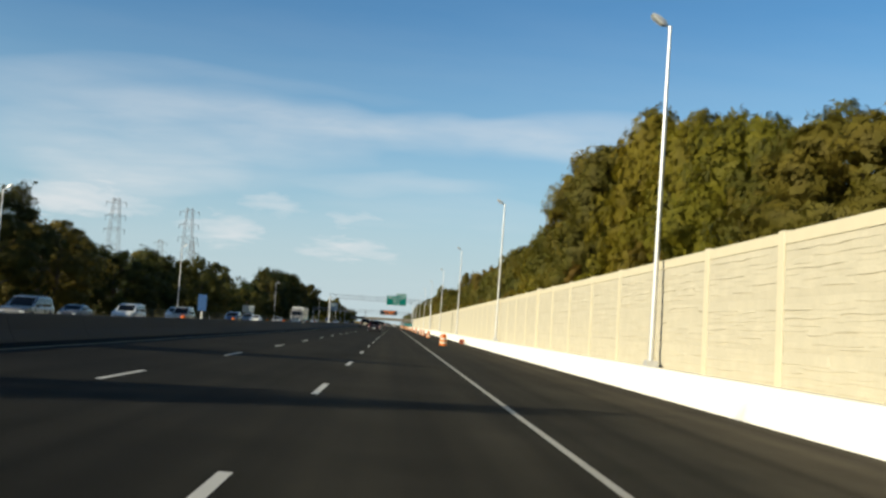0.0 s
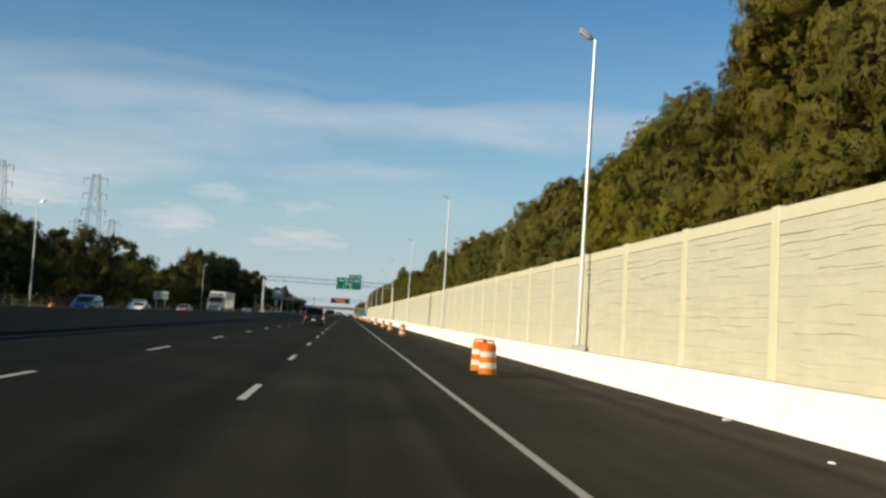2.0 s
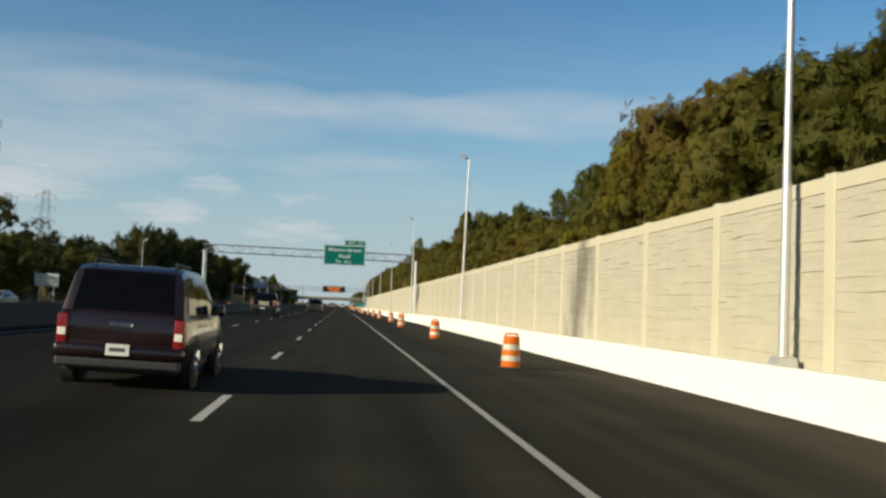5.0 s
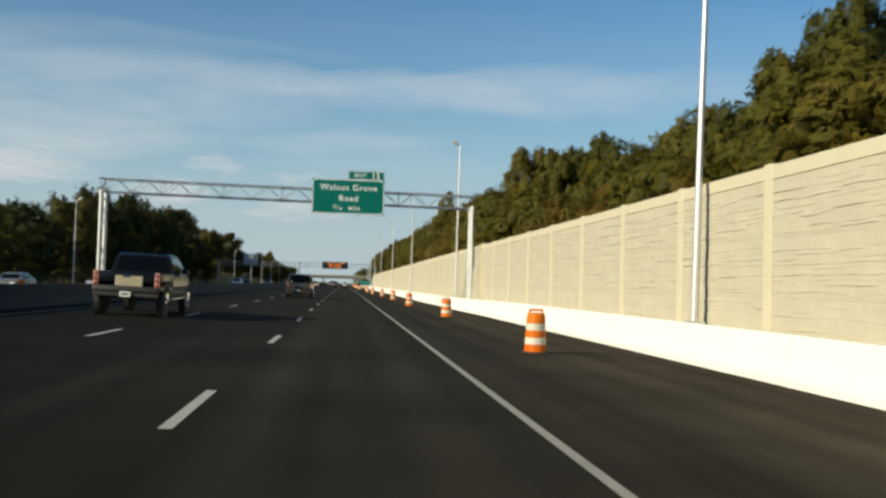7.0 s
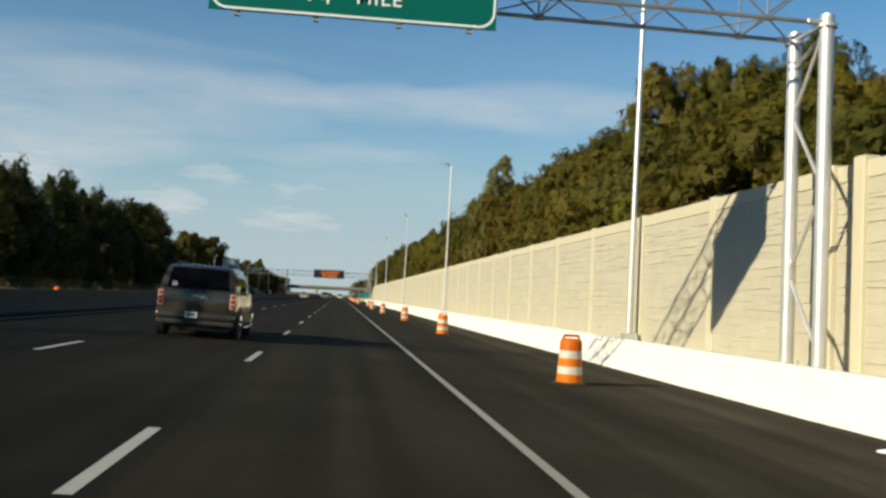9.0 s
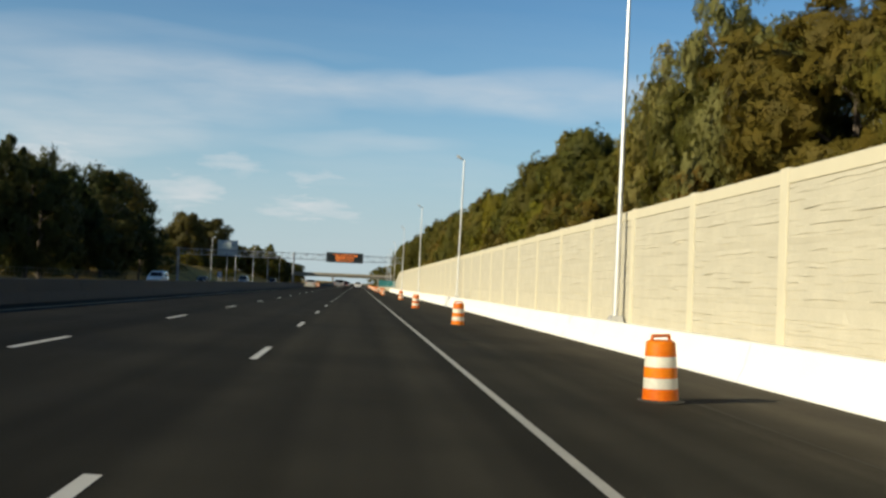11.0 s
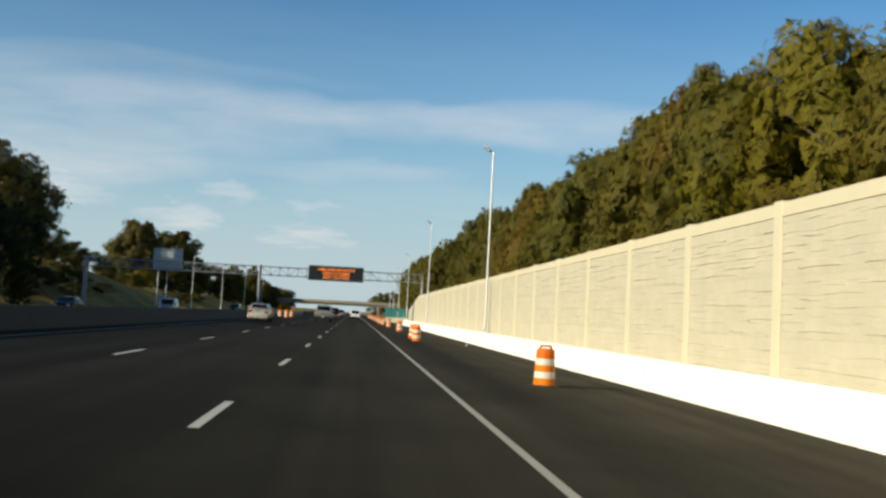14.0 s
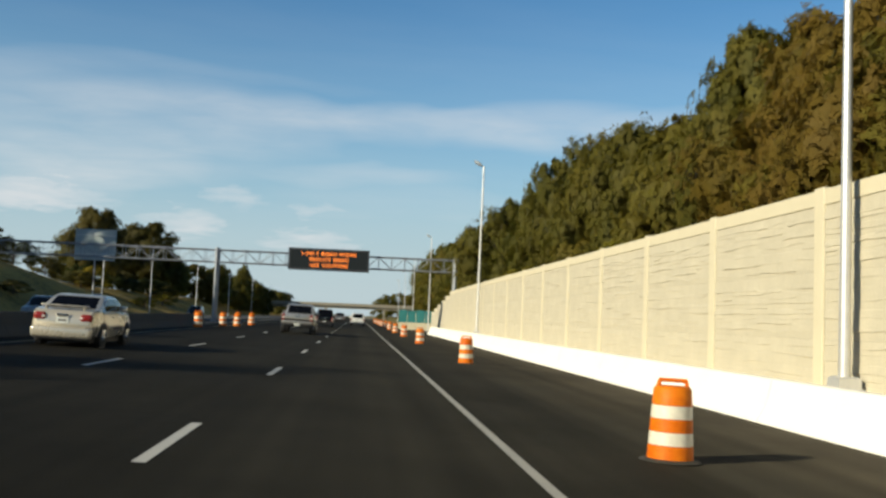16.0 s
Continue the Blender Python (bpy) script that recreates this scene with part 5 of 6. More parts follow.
text_mesh("sticker", "20", 0.13, SIGN_WHITE, yukon, pose(-0.62, 0.092, 1.37, 70.5), depth=0.002)
vehicle(on_road(-6.62, 207.8), "pickup", BLACK_PAINT, "black crew-cab pickup truck in the far lane", "pickup", L=5.9, W=2.06, H=2.0, belt=1.34, sill=0.66, hood=1.35, wheel_r=0.49, lower=CAR_TRIM, pale_lamps=True, gate=GATE_PAINT)
vehicle(on_road(-3.6, 471.0), "pickup", SILVER_PAINT, "silver pickup truck with dark cab glass in the middle lane", "pickup", L=5.7, W=2.0, H=1.92, belt=1.22, sill=0.56, hood=1.35, wheel_r=0.43)
pale_sedan = vehicle(on_road(-7.7, 437.0), "sedan", CREAM_PAINT, "pale champagne sedan in the far lane", L=4.5, W=1.75, H=1.45, belt=0.98, sill=0.26, hood=1.35, wheel_r=0.32)
bm = bmesh.new()
box(bm, -0.62, 0.62, 0.10, 0.26, 1.09, 1.125, 0.015, 2)
for s in (-1, 1):
    box(bm, s * 0.5 - 0.03, s * 0.5 + 0.03, 0.14, 0.24, 0.97, 1.10, 0.01, 1)
part("spoiler", bm, CREAM_PAINT, pale_sedan, "low boot spoiler", smooth=True)
vehicle(on_road(-3.3, 511.0), "suv", BLACK_PAINT, "black boxy sport utility vehicle in the middle lane", L=4.4, W=1.85, H=1.85)
vehicle(on_road(0.2, 542.0), "van", WHITE_PAINT, "white minivan ahead in the outer lane", L=5.0, W=1.95, H=1.8)
vehicle(on_road(-3.4, 600.0), "suv", GREY_PAINT, "grey sport utility vehicle far ahead", L=4.6, W=1.85, H=1.75)
vehicle(on_road(-7.2, 640.0), "sedan", SILVER_PAINT, "silver sedan far ahead in the far lane", L=4.6, W=1.8, H=1.45, belt=0.98, sill=0.26)


def oncoming(x, y, kind, color, label, **kw):
    z = 0.14 - 0.12 * (-19 - x) / 19 + 0.005
    vehicle(pose(x, y, z, 0, 0, 180), kind, color, label, **kw)


SED = dict(L=4.6, W=1.8, H=1.45, belt=0.98, sill=0.26, wheel_r=0.32)
oncoming(-24.5, 66, "suv", SILVER_PAINT, "silver sport utility vehicle in the oncoming queue")
oncoming(-28, 86, "sedan", GREY_PAINT, "dark grey sedan in the oncoming queue", **SED)
oncoming(-24.5, 90, "suv", WHITE_PAINT, "white sport utility vehicle in the oncoming queue")
oncoming(-24.5, 112, "van", CREAM_PAINT, "pale van in the oncoming queue", L=5.0, H=1.9)
oncoming(-28, 125, "pickup", WHITE_PAINT, "white pickup in the oncoming queue", category="pickup", L=5.7, belt=1.2, H=1.9, sill=0.48, hood=1.35)
oncoming(-24.5, 146, "suv", BLUE_PAINT, "blue sport utility vehicle in the oncoming queue")
oncoming(-24.3, 168, "sedan", WHITE_PAINT, "white sedan in the oncoming queue", **SED)
oncoming(-28, 184, "suv", SILVER_PAINT, "silver wagon in the oncoming queue")
oncoming(-24.5, 200, "sedan", SILVER_PAINT, "silver sedan following the lorry", **SED)
oncoming(-24.5, 254, "sedan", SILVER_PAINT, "silver oncoming sedan behind the lorry", **SED)
oncoming(-24.5, 290, "sedan", WHITE_PAINT, "white sedan on the opposite carriageway", **SED)
oncoming(-24.8, 404, "suv", WHITE_PAINT, "white oncoming sport utility vehicle")
oncoming(-28.0, 458, "sedan", BLACK_PAINT, "black sedan on the opposite carriageway", **SED)
oncoming(-24.5, 490, "van", SILVER_PAINT, "silver van on the opposite carriageway", L=5.0, H=1.9)
oncoming(-24.5, 560, "suv", BLACK_PAINT, "black oncoming sport utility vehicle")


def lorry(m):
    root = empty("lorry", m, "white lorry with a plain pale box trailer on the opposite carriageway", "lorry")
    bm = bmesh.new()
    box(bm, -1.27, 1.27, 0, 13.6, 1.15, 4.0, 0.04, 2)
    part("trailer_box", bm, WHITE_PAINT, root, "pale box trailer")
    bm = bmesh.new()
    box(bm, -0.5, 0.5, 0.1, 13.2, 0.9, 1.15, 0.02, 1)
    part("chassis", bm, CAR_TRIM, root)
    bm = bmesh.new()
    prism(bm, [(14.2, 1.0), (14.2, 3.6), (15.0, 3.75), (16.0, 3.1), (16.3, 2.1), (17.7, 1.85), (17.95, 1.5), (17.95, 0.55), (14.4, 0.55)], -1.2, 1.2, "x", 0.08, 3)
    part("cab", bm, SILVER_PAINT, root, "pale lorry cab", smooth=True)
    bm = bmesh.new()
    prism(bm, [(16.02, 3.0), (16.33, 2.15), (16.36, 2.15), (16.05, 3.02)], -1.05, 1.05, "x")
    part("windscreen", bm, GLASS_DARK, root)
    for s in (-1, 1):
        bm = bmesh.new()
        box(bm, s * 1.2 - 0.012, s * 1.2 + 0.012, 15.2, 16.0, 2.2, 2.95, 0.005, 1)
        part("window", bm, GLASS_DARK, root)
        bm = bmesh.new()
        xa, xb = sorted((s * 0.75, s * 1.12))
        box(bm, xa, xb, 17.9, 17.98, 1.0, 1.25, 0.03, 2)
        part("head_lamp", bm, HEAD_LENS, root)
        bm = bmesh.new()
        xa, xb = sorted((s * 1.25, s * 1.5))
        box(bm, xa, xb, 16.1, 16.25, 2.2, 2.8, 0.03, 2)
        part("mirror", bm, CAR_TRIM, root)
        for y in (1.2, 2.5, 12.6, 13.9, 17.0):
            wheel(root, s * 1.08, y, 0.5, 0.32, s)
    bm = bmesh.new()
    box(bm, -0.9, 0.9, 17.94, 17.98, 0.7, 1.6, 0.02, 1)
    part("grille", bm, CHROME, root)
    bm = bmesh.new()
    box(bm, -1.22, 1.22, 17.8, 18.1, 0.4, 0.75, 0.06, 2)
    part("front_bumper", bm, CHROME, root)
    return root


lorry(pose(-22.6, 233, 0.12, 0, 0, 180))


# ---------------------------------------------------------------- guard fence beyond the opposite carriageway
def guard_fence(x, y0, y1, label):
    root = empty("fence", pose(x, 0, 0), label, "fence")
    bm = bmesh.new()
    tube(bm, (0, 0, -0.2), (0, 0, 1.5), 0.028, n=6)
    first = part("post", bm, FENCE_STEEL, root)
    y = y0
    first.matrix_basis = pose(0, y, 0.2)
    while y < y1 - 1.3:
        y += 1.3
        shared("post", first.data, root, pose(0, y, 0.2))
    for z in (0.5, 1.1, 1.66):
        bm = bmesh.new()
        tube(bm, (0, y0, z), (0, y1, z), 0.018, n=6)
        part("rail", bm, FENCE_STEEL, root)


FENCE_STEEL = mat("weathered_fence_steel", (0.15, 0.135, 0.09), 0.7, metal=0.2, vary=0.2)
guard_fence(-39.2, 150, 462, "weathered rail fence beyond the opposite carriageway")


# ---------------------------------------------------------------- trees
def crown_data(seed, material, leaves, leaf, open_top=False, blobs=25, tall=1.0):
    """A crown one metre high and about 0.7 wide: boughs, each of many leaf clumps round a dark heart."""
    rnd = np.random.RandomState(seed)
    verts, normals, faces = [], [], []
    ico = bmesh.new()
    bmesh.ops.create_icosphere(ico, subdivisions=2 if leaves > 300 else 1, radius=1.0)
    iv = np.array([v.co[:] for v in ico.verts])
    ifc = np.array([[v.index for v in f.verts] for f in ico.faces])
    ico.free()
    flat = np.array([1, 1, 0.88 / tall])
    round_leaf = np.array([1, 1, 1 / tall])
    count = 0
    for b in range(blobs):
        t = b / max(1, blobs - 1)
        z = 0.15 + 0.74 * t ** 0.85
        spread = 0.33 * math.sin(math.pi * min(1.0, 0.22 + 0.80 * (z - 0.1))) ** 0.7
        a = b * 2.399963 + rnd.uniform(-0.5, 0.5)
        rr = spread * math.sqrt(rnd.uniform(0.25, 1.0))
        if t > 0.8:
            rr *= 0.75
        if open_top and t > 0.6:
            rr *= 0.75
        c = np.array([math.cos(a) * rr, math.sin(a) * rr, z])
        size = rnd.uniform(0.095, 0.175) * (1.12 - 0.6 * max(0.0, t - 0.55))
        if open_top and t > 0.6:
            size *= 0.62
        out = c - np.array([0, 0, 0.40])
        out /= np.linalg.norm(out) + 1e-6
        heart = c + iv * size * (0.40 if open_top else 0.62) * (1 + rnd.uniform(-0.2, 0.2, (len(iv), 1))) * flat
        verts.append(heart)
        normals.append(iv)
        faces.append(ifc + count)
        count += len(iv)
        # clumps sit on the bough's outside, the leaves round each clump
        k = 22
        cd = rnd.normal(size=(k, 3)) + 0.55 * out
        cd /= np.linalg.norm(cd, axis=1)[:, None]
        cp = c + cd * size * rnd.uniform(0.66, 1.04, (k, 1)) * flat
        cs = size * rnd.uniform(0.16, 0.36, k)
        pick = rnd.randint(0, k, leaves)
        off = rnd.normal(size=(leaves, 3)) * 0.62
        off *= np.minimum(1.0, 1.15 / (np.linalg.norm(off, axis=1)[:, None] + 1e-6))
        p = cp[pick] + off * cs[pick][:, None] * round_leaf
        nrm = 0.28 * off + 0.85 * cd[pick] + 0.35 * out + rnd.normal(scale=0.08, size=(leaves, 3))
        nrm[:, 2] *= 0.55
        nrm /= np.linalg.norm(nrm, axis=1)[:, None]
        turn = nrm + rnd.normal(scale=0.40, size=(leaves, 3))
        turn /= np.linalg.norm(turn, axis=1)[:, None]
        u = np.cross(turn, rnd.normal(size=(leaves, 3)))
        u /= np.linalg.norm(u, axis=1)[:, None]
        w = np.cross(turn, u)
        s = rnd.uniform(0.6, 1.25, (leaves, 1)) * leaf
        u, w = u * round_leaf, w * round_leaf
        tri = np.stack([p + (-0.96 * u - 0.58 * w) * s, p + (0.96 * u - 0.58 * w) * s, p + 1.1 * w * s], axis=1)
        verts.append(tri.reshape(-1, 3))
        normals.append(np.repeat(nrm, 3, axis=0))
        faces.append(np.arange(3 * leaves).reshape(-1, 3) + count)
        count += 3 * leaves
    me = bpy.data.meshes.new("crown")
    me.from_pydata(np.concatenate(verts).tolist(), [], np.concatenate(faces).tolist())
    me.materials.append(material)
    me.polygons.foreach_set("use_smooth", [True] * len(me.polygons))
    me.normals_split_custom_set_from_vertices(np.concatenate(normals).tolist())
    return me


def tree_model(seed, material, label, leaves, leaf, open_top=False, kind_name="tree", tall=1.0):
    root = empty(kind_name, pose(0, 0, -500), label, kind_name)
    ob = new("crown", crown_data(seed, material, leaves, leaf, open_top, (32 if tall > 1 else 21) if leaves > 300 else 17, tall))
    ob.parent = root
    rnd = random.Random(seed)
    bm = bmesh.new()
    tube(bm, (0, 0, -0.02), (0.01, 0.0, 0.3), 0.022, 0.016, 8)
    tube(bm, (0.01, 0, 0.3), (0, 0.01, 0.75), 0.016, 0.006, 7)
    part("trunk", bm, BARK, root, smooth=True)
    bm = bmesh.new()
    for k in range(6):
        a, z = k * 2.4 + rnd.uniform(-0.4, 0.4), 0.22 + 0.09 * k
        d = Vector((math.cos(a), math.sin(a), 0.8))
        p = Vector((0.005, 0, z))
        q = p + d * rnd.uniform(0.10, 0.17)
        tube(bm, p, q, 0.008, 0.004, 5)
        e = q + Vector((d.x, d.y, 0.5 + rnd.random())) * rnd.uniform(0.03, 0.06)
        tube(bm, q, e, 0.004, 0.0015, 4)
    part("branchwork", bm, BARK, root)
    return root


RIGHT_LABEL = "broad olive-green roadside tree behind the noise wall, lit by low sun"
LEFT_LABEL = "dark green shaded tree beyond the opposite carriageway"
GREEN_LABEL = "dense green roadside tree behind the noise wall"
GOLD_LABEL = "golden-olive autumn tree behind the noise wall, lit by low sun"
RUSSET_LABEL = "tree turning russet brown behind the noise wall"
olive_models = [tree_model(40 + k, LEAF_OLIVE, RIGHT_LABEL, 390, 0.0205) for k in range(2)]
green_models = [tree_model(43 + k, LEAF_GREEN, GREEN_LABEL, 390, 0.0205) for k in range(2)]
gold_models = [tree_model(46, LEAF_GOLD, GOLD_LABEL, 390, 0.0205)]
russet_models = [tree_model(47, LEAF_RUSSET, RUSSET_LABEL, 390, 0.0205)]
wispy_models = [tree_model(48, LEAF_PALE, "slender open-topped pale tree behind the noise wall", 330, 0.0135, True)]
sparse_models = [tree_model(49, LEAF_RUSSET, "thin-leaved tree with bare twigs behind the noise wall", 310, 0.0125, True)]
tall_models = [tree_model(90 + k, m, l, 390, 0.0205, False, "tree", 1.65) for k, (m, l) in enumerate(((LEAF_OLIVE, RIGHT_LABEL), (LEAF_GREEN, GREEN_LABEL), (LEAF_OLIVE, RIGHT_LABEL)))]
right_models = [tree_model(50 + k, m, l, 210, 0.023) for k, (m, l) in enumerate(((LEAF_OLIVE, RIGHT_LABEL), (LEAF_GREEN, GREEN_LABEL), (LEAF_OLIVE, RIGHT_LABEL)))]
bank_models = [tree_model(60 + k, m, l, 330, 0.026) for k, (m, l) in enumerate(((LEAF_BROWN, "brownish-green tree on the grassy bank"), (LEAF_GREEN, "green tree on the grassy bank")))]
shrub_models = [tree_model(64 + k, m, l, 190, 0.022, False, "shrub") for k, (m, l) in enumerate(((LEAF_GOLD, "golden shrub growing behind the noise wall"), (LEAF_OLIVE, "olive-green shrub growing behind the noise wall"), (LEAF_RUSSET, "russet shrub growing behind the noise wall")))]
bush_models = [tree_model(80 + k, m, l, 170, 0.024, False, "bush") for k, (m, l) in enumerate(((LEAF_GOLD, "golden-brown bush on the grassy bank"), (LEAF_LEFT, "dark green bush on the grassy bank"), (LEAF_BROWN, "brownish-green bush on the grassy bank")))]
hedge_models = [tree_model(100 + k, LEAF_HEDGE, "olive-brown tree beyond the opposite carriageway", 210, 0.021, k == 2) for k in range(4)]
left_models = [tree_model(70 + k, LEAF_LEFT, LEFT_LABEL, 210, 0.023, k == 3) for k in range(4)]
for k in range(2):
    left_models.append(tree_model(75 + k, LEAF_BROWN, "brownish-green shaded tree beyond the opposite carriageway", 210, 0.023))


def plant(models, x, y, top, width, rnd, group):
    z = ground_z(x, y)
    h = (top - z) * (0.99 if x > 0 else 0.97)
    ob = copy_thing(models[rnd.randrange(len(models))], pose(x, y, z - 0.02 * h, rnd.uniform(-2, 2), rnd.uniform(-2, 2), rnd.uniform(0, 360)) @ Matrix.Diagonal((width / 0.72, width / 0.72, h, 1)))
    ob["group"] = group


def lerp_table(table, v):
    for (a, p), (b, q) in zip(table, table[1:]):
        if a <= v <= b:
            return p + (q - p) * (v - a) / (b - a)
    return table[-1][1] if v > table[-1][0] else table[0][1]


# tree tops behind the wall, as heights at 16 m from the road's middle
RIGHT_TOPS = [(-60, 11), (20, 10.2), (32, 10.6), (37, 12.3), (43, 12.8), (49, 13.8), (58, 16.4), (71, 18.0), (80, 19.2), (84, 19.4), (86.5, 15.5), (90, 13.2), (99, 13.4), (104, 14.0), (109, 14.0), (116, 11.8), (124, 13.6), (135, 12.5), (150, 12), (161, 12.3), (168, 11), (178, 10.2), (183, 10.6), (188, 9.9), (193, 8.8), (203, 9.0),
              (209, 10.0), (215, 10.2), (223, 10.0), (228, 9.8), (233, 10.1), (238, 9.6), (241, 8.6), (250, 8.6), (256, 9.2), (262, 9.8), (270, 10.8), (278, 12.0), (288, 12.6), (292, 11.8), (301, 12.4), (315, 13.2), (330, 13.2), (340, 10.8), (348, 9.7), (352, 11.6), (360, 12.8), (366, 14.6), (370, 13.4), (379, 11.6), (384, 11.2), (392, 12.7), (397, 13.6), (403, 14.5),
              (411, 14.4), (418, 13.6), (424, 13.6), (430, 13.0), (437, 12.6), (443, 13.2), (447, 14.2), (450.5, 14.8), (453, 12.6), (464, 14.3), (472, 14.9), (480, 15.6), (489, 16.0), (501, 15.2), (536, 15.5), (600, 16), (1000, 16)]
# which kinds of tree stand where along the wall
STANDS = [(62, gold_models * 3 + olive_models), (90, tall_models), (112, gold_models + olive_models), (142, green_models + olive_models), (164, russet_models + green_models), (182, gold_models + olive_models), (240, green_models * 2 + olive_models), (284, olive_models * 2 + green_models + gold_models),
          (298, green_models + olive_models), (316, russet_models + olive_models + gold_models), (346, olive_models + green_models), (376, green_models * 3 + olive_models), (396, olive_models + gold_models + green_models[:1]), (426, olive_models + green_models + olive_models[:1]), (450, olive_models * 2 + green_models + russet_models), (480, green_models + olive_models * 2)]


def stand(y):
    return next((models for end, models in STANDS if y < end), right_models)


rnd = random.Random(21)
y = 4.0
while y < 640:
    w = rnd.uniform(7.0, 9.2)
    x = rnd.uniform(16.4, 18.6)
    top = lerp_table(RIGHT_TOPS, y) + rnd.uniform(-0.9, 0.3)
    top = 1.4 + (top - 1.4) * (x - 0.9) / 16.0
    plant(stand(y), x, y, top, w, rnd, "trees behind the noise wall")
    y += rnd.uniform(4.6, 6.6)
y = 8.0
while y < 640:       # second rank, farther from the wall
    x = rnd.uniform(23, 31)
    top = 1.4 + (lerp_table(RIGHT_TOPS, y - (x - 16) * 1.5) - 1.4) * x / 16.0 * rnd.uniform(0.70, 0.86)
    plant(right_models, x, y, top, rnd.uniform(9.0, 12.0), rnd, "trees behind the noise wall")
    y += rnd.uniform(12, 16)
for models, x, y, top, w in ((green_models, 27, 226.6, 18.4, 9.5), (olive_models, 29, 217, 15.6, 9), (green_models, 31, 288, 20.7, 10), (olive_models, 23.3, 294, 19.8, 8.6), (olive_models, 24.8, 289, 18.8, 8), (green_models, 27.6, 290.5, 19.2, 8), (gold_models, 28, 279, 16.2, 8), (olive_models, 34, 281, 17.4, 10),
                             (green_models, 16.6, 376.0, 13.2, 5.6), (olive_models, 20.9, 369.5, 17.6, 7.0), (green_models, 20, 363, 16.8, 9), (gold_models, 17.0, 356, 11.8, 6),
                             (tall_models, 18.4, 85, 18.8, 7.4), (tall_models, 19, 78, 19.2, 10), (russet_models, 18.2, 172, 13.6, 8.5), (gold_models, 17.2, 178.5, 12.0, 6), (wispy_models, 14.9, 319, 16.8, 6.2), (gold_models, 16.6, 50.5, 13.0, 8.0), (wispy_models, 16, 327, 15.6, 5.6), (russet_models, 18, 300, 14.0, 8),
                             (olive_models, 17.5, 411, 14.6, 6), (olive_models, 18, 420, 14.2, 6), (olive_models, 17.4, 404, 14.6, 6), (gold_models, 17, 400, 11.5, 6), (green_models, 17.5, 450.5, 15.2, 6.5), (russet_models, 18, 179, 13.8, 6.5), (green_models, 17.5, 187, 11.2, 6.0), (sparse_models, 16.4, 437, 13.8, 7.0), (gold_models, 14.9, 354, 9.2, 6.0), (russet_models, 14.8, 349, 8.8, 5.5), (sparse_models, 16.8, 405, 15.6, 6.0), (gold_models, 16.6, 107, 10.5, 6.0), (wispy_models, 16.2, 135, 13.4, 6.0)):
    plant(models, x, y, top, w, rnd, "trees behind the noise wall")
y = 30.0
while y < 500:       # shrubs close behind the wall
    x = rnd.uniform(13.2, 14.2)
    plant(shrub_models, x, y, rnd.uniform(5.6, 7.6), rnd.uniform(4.0, 5.6), rnd, "shrubs behind the noise wall")
    y += rnd.choice((5.0, 6.5, 9.0, 13.0))
for x, y, top in ((15, 888, 13), (20, 895, 15), (25, 890, 14), (30, 900, 16), (12, 902, 12)):
    plant(right_models, x, y, top, 10, rnd, "trees farther down the road")
y = 645.0
while y < 1000:
    x = rnd.uniform(26, 38) + (y - 645) * 0.06
    plant(right_models, x, y, rnd.uniform(12, 16), rnd.uniform(10, 13), rnd, "trees farther down the road")
    y += rnd.uniform(14, 20)

LEFT_TOPS = [(-45, 16), (2, 17), (14, 18), (20, 17), (85, 16), (95, 21), (116, 22), (128, 17.5), (138, 15), (150, 17), (180, 15.5), (215, 16), (250, 18.5), (285, 16.5), (300, 15), (318, 11), (340, 15.5), (357, 19), (392, 22), (408, 22.4), (432, 20.8), (450, 19), (505, 18.5), (535, 17), (548, 14), (1000, 9)]
y = -44.0
while y < 497:
    x = rnd.uniform(-56, -46)
    plant(hedge_models * 2 + left_models[:3] if y < 335 else left_models, x, y, lerp_table(LEFT_TOPS, y) * rnd.uniform(0.66, 1.02), rnd.uniform(9, 13.5), rnd, "trees beyond the opposite carriageway")
    y += rnd.uniform(6.6, 9.2)
y = 0.0
while y < 530:
    x = rnd.uniform(-76, -62)
    plant(left_models, x, y, lerp_table(LEFT_TOPS, y) * rnd.uniform(0.85, 1.05), rnd.uniform(9, 13), rnd, "trees beyond the opposite carriageway")
    y += rnd.uniform(20, 27)
for x, y, top, w in ((-52, 372, 19.2, 8), (-52, 386, 21.8, 9), (-52, 404, 22.8, 10), (-52, 421, 20.8, 9), (-51.5, 440, 20, 9), (-51, 457, 19.6, 9), (-51, 485, 17.8, 8), (-62, 455, 28, 12), (-62, 469, 26.5, 11), (-62, 488, 25.5, 12), (-62, 511, 24.5, 12), (-60, 538, 25, 13), (-59, 526, 27, 14), (-58, 510, 27, 14), (-57, 492, 26, 13), (-60, 474, 24, 13), (-60, 545, 18, 9)):
    plant(left_models, x, y, top, w, rnd, "trees beyond the opposite carriageway")
for x, y, top, w in ((-69, 664, 28.5, 14), (-75, 668, 22, 13), (-66, 707, 29, 18), (-73, 715, 26, 15), (-60, 712, 20, 12), (-62, 770, 19, 13), (-70, 760, 20, 14), (-52, 844, 23.5, 8), (-44.5, 842, 14.5, 9), (-47, 836, 17, 10), (-43.5, 850, 12, 7), (-50, 815, 19, 11), (-55, 780, 20, 13), (-57, 800, 14, 12), (-60, 830, 15, 13), (-52, 880, 14, 12), (-58, 905, 17, 13), (-50, 930, 15, 12), (-47, 960, 15, 12), (-45, 990, 15, 12)):
    plant(bank_models, x, y, top, w, rnd, "trees on the far bank")
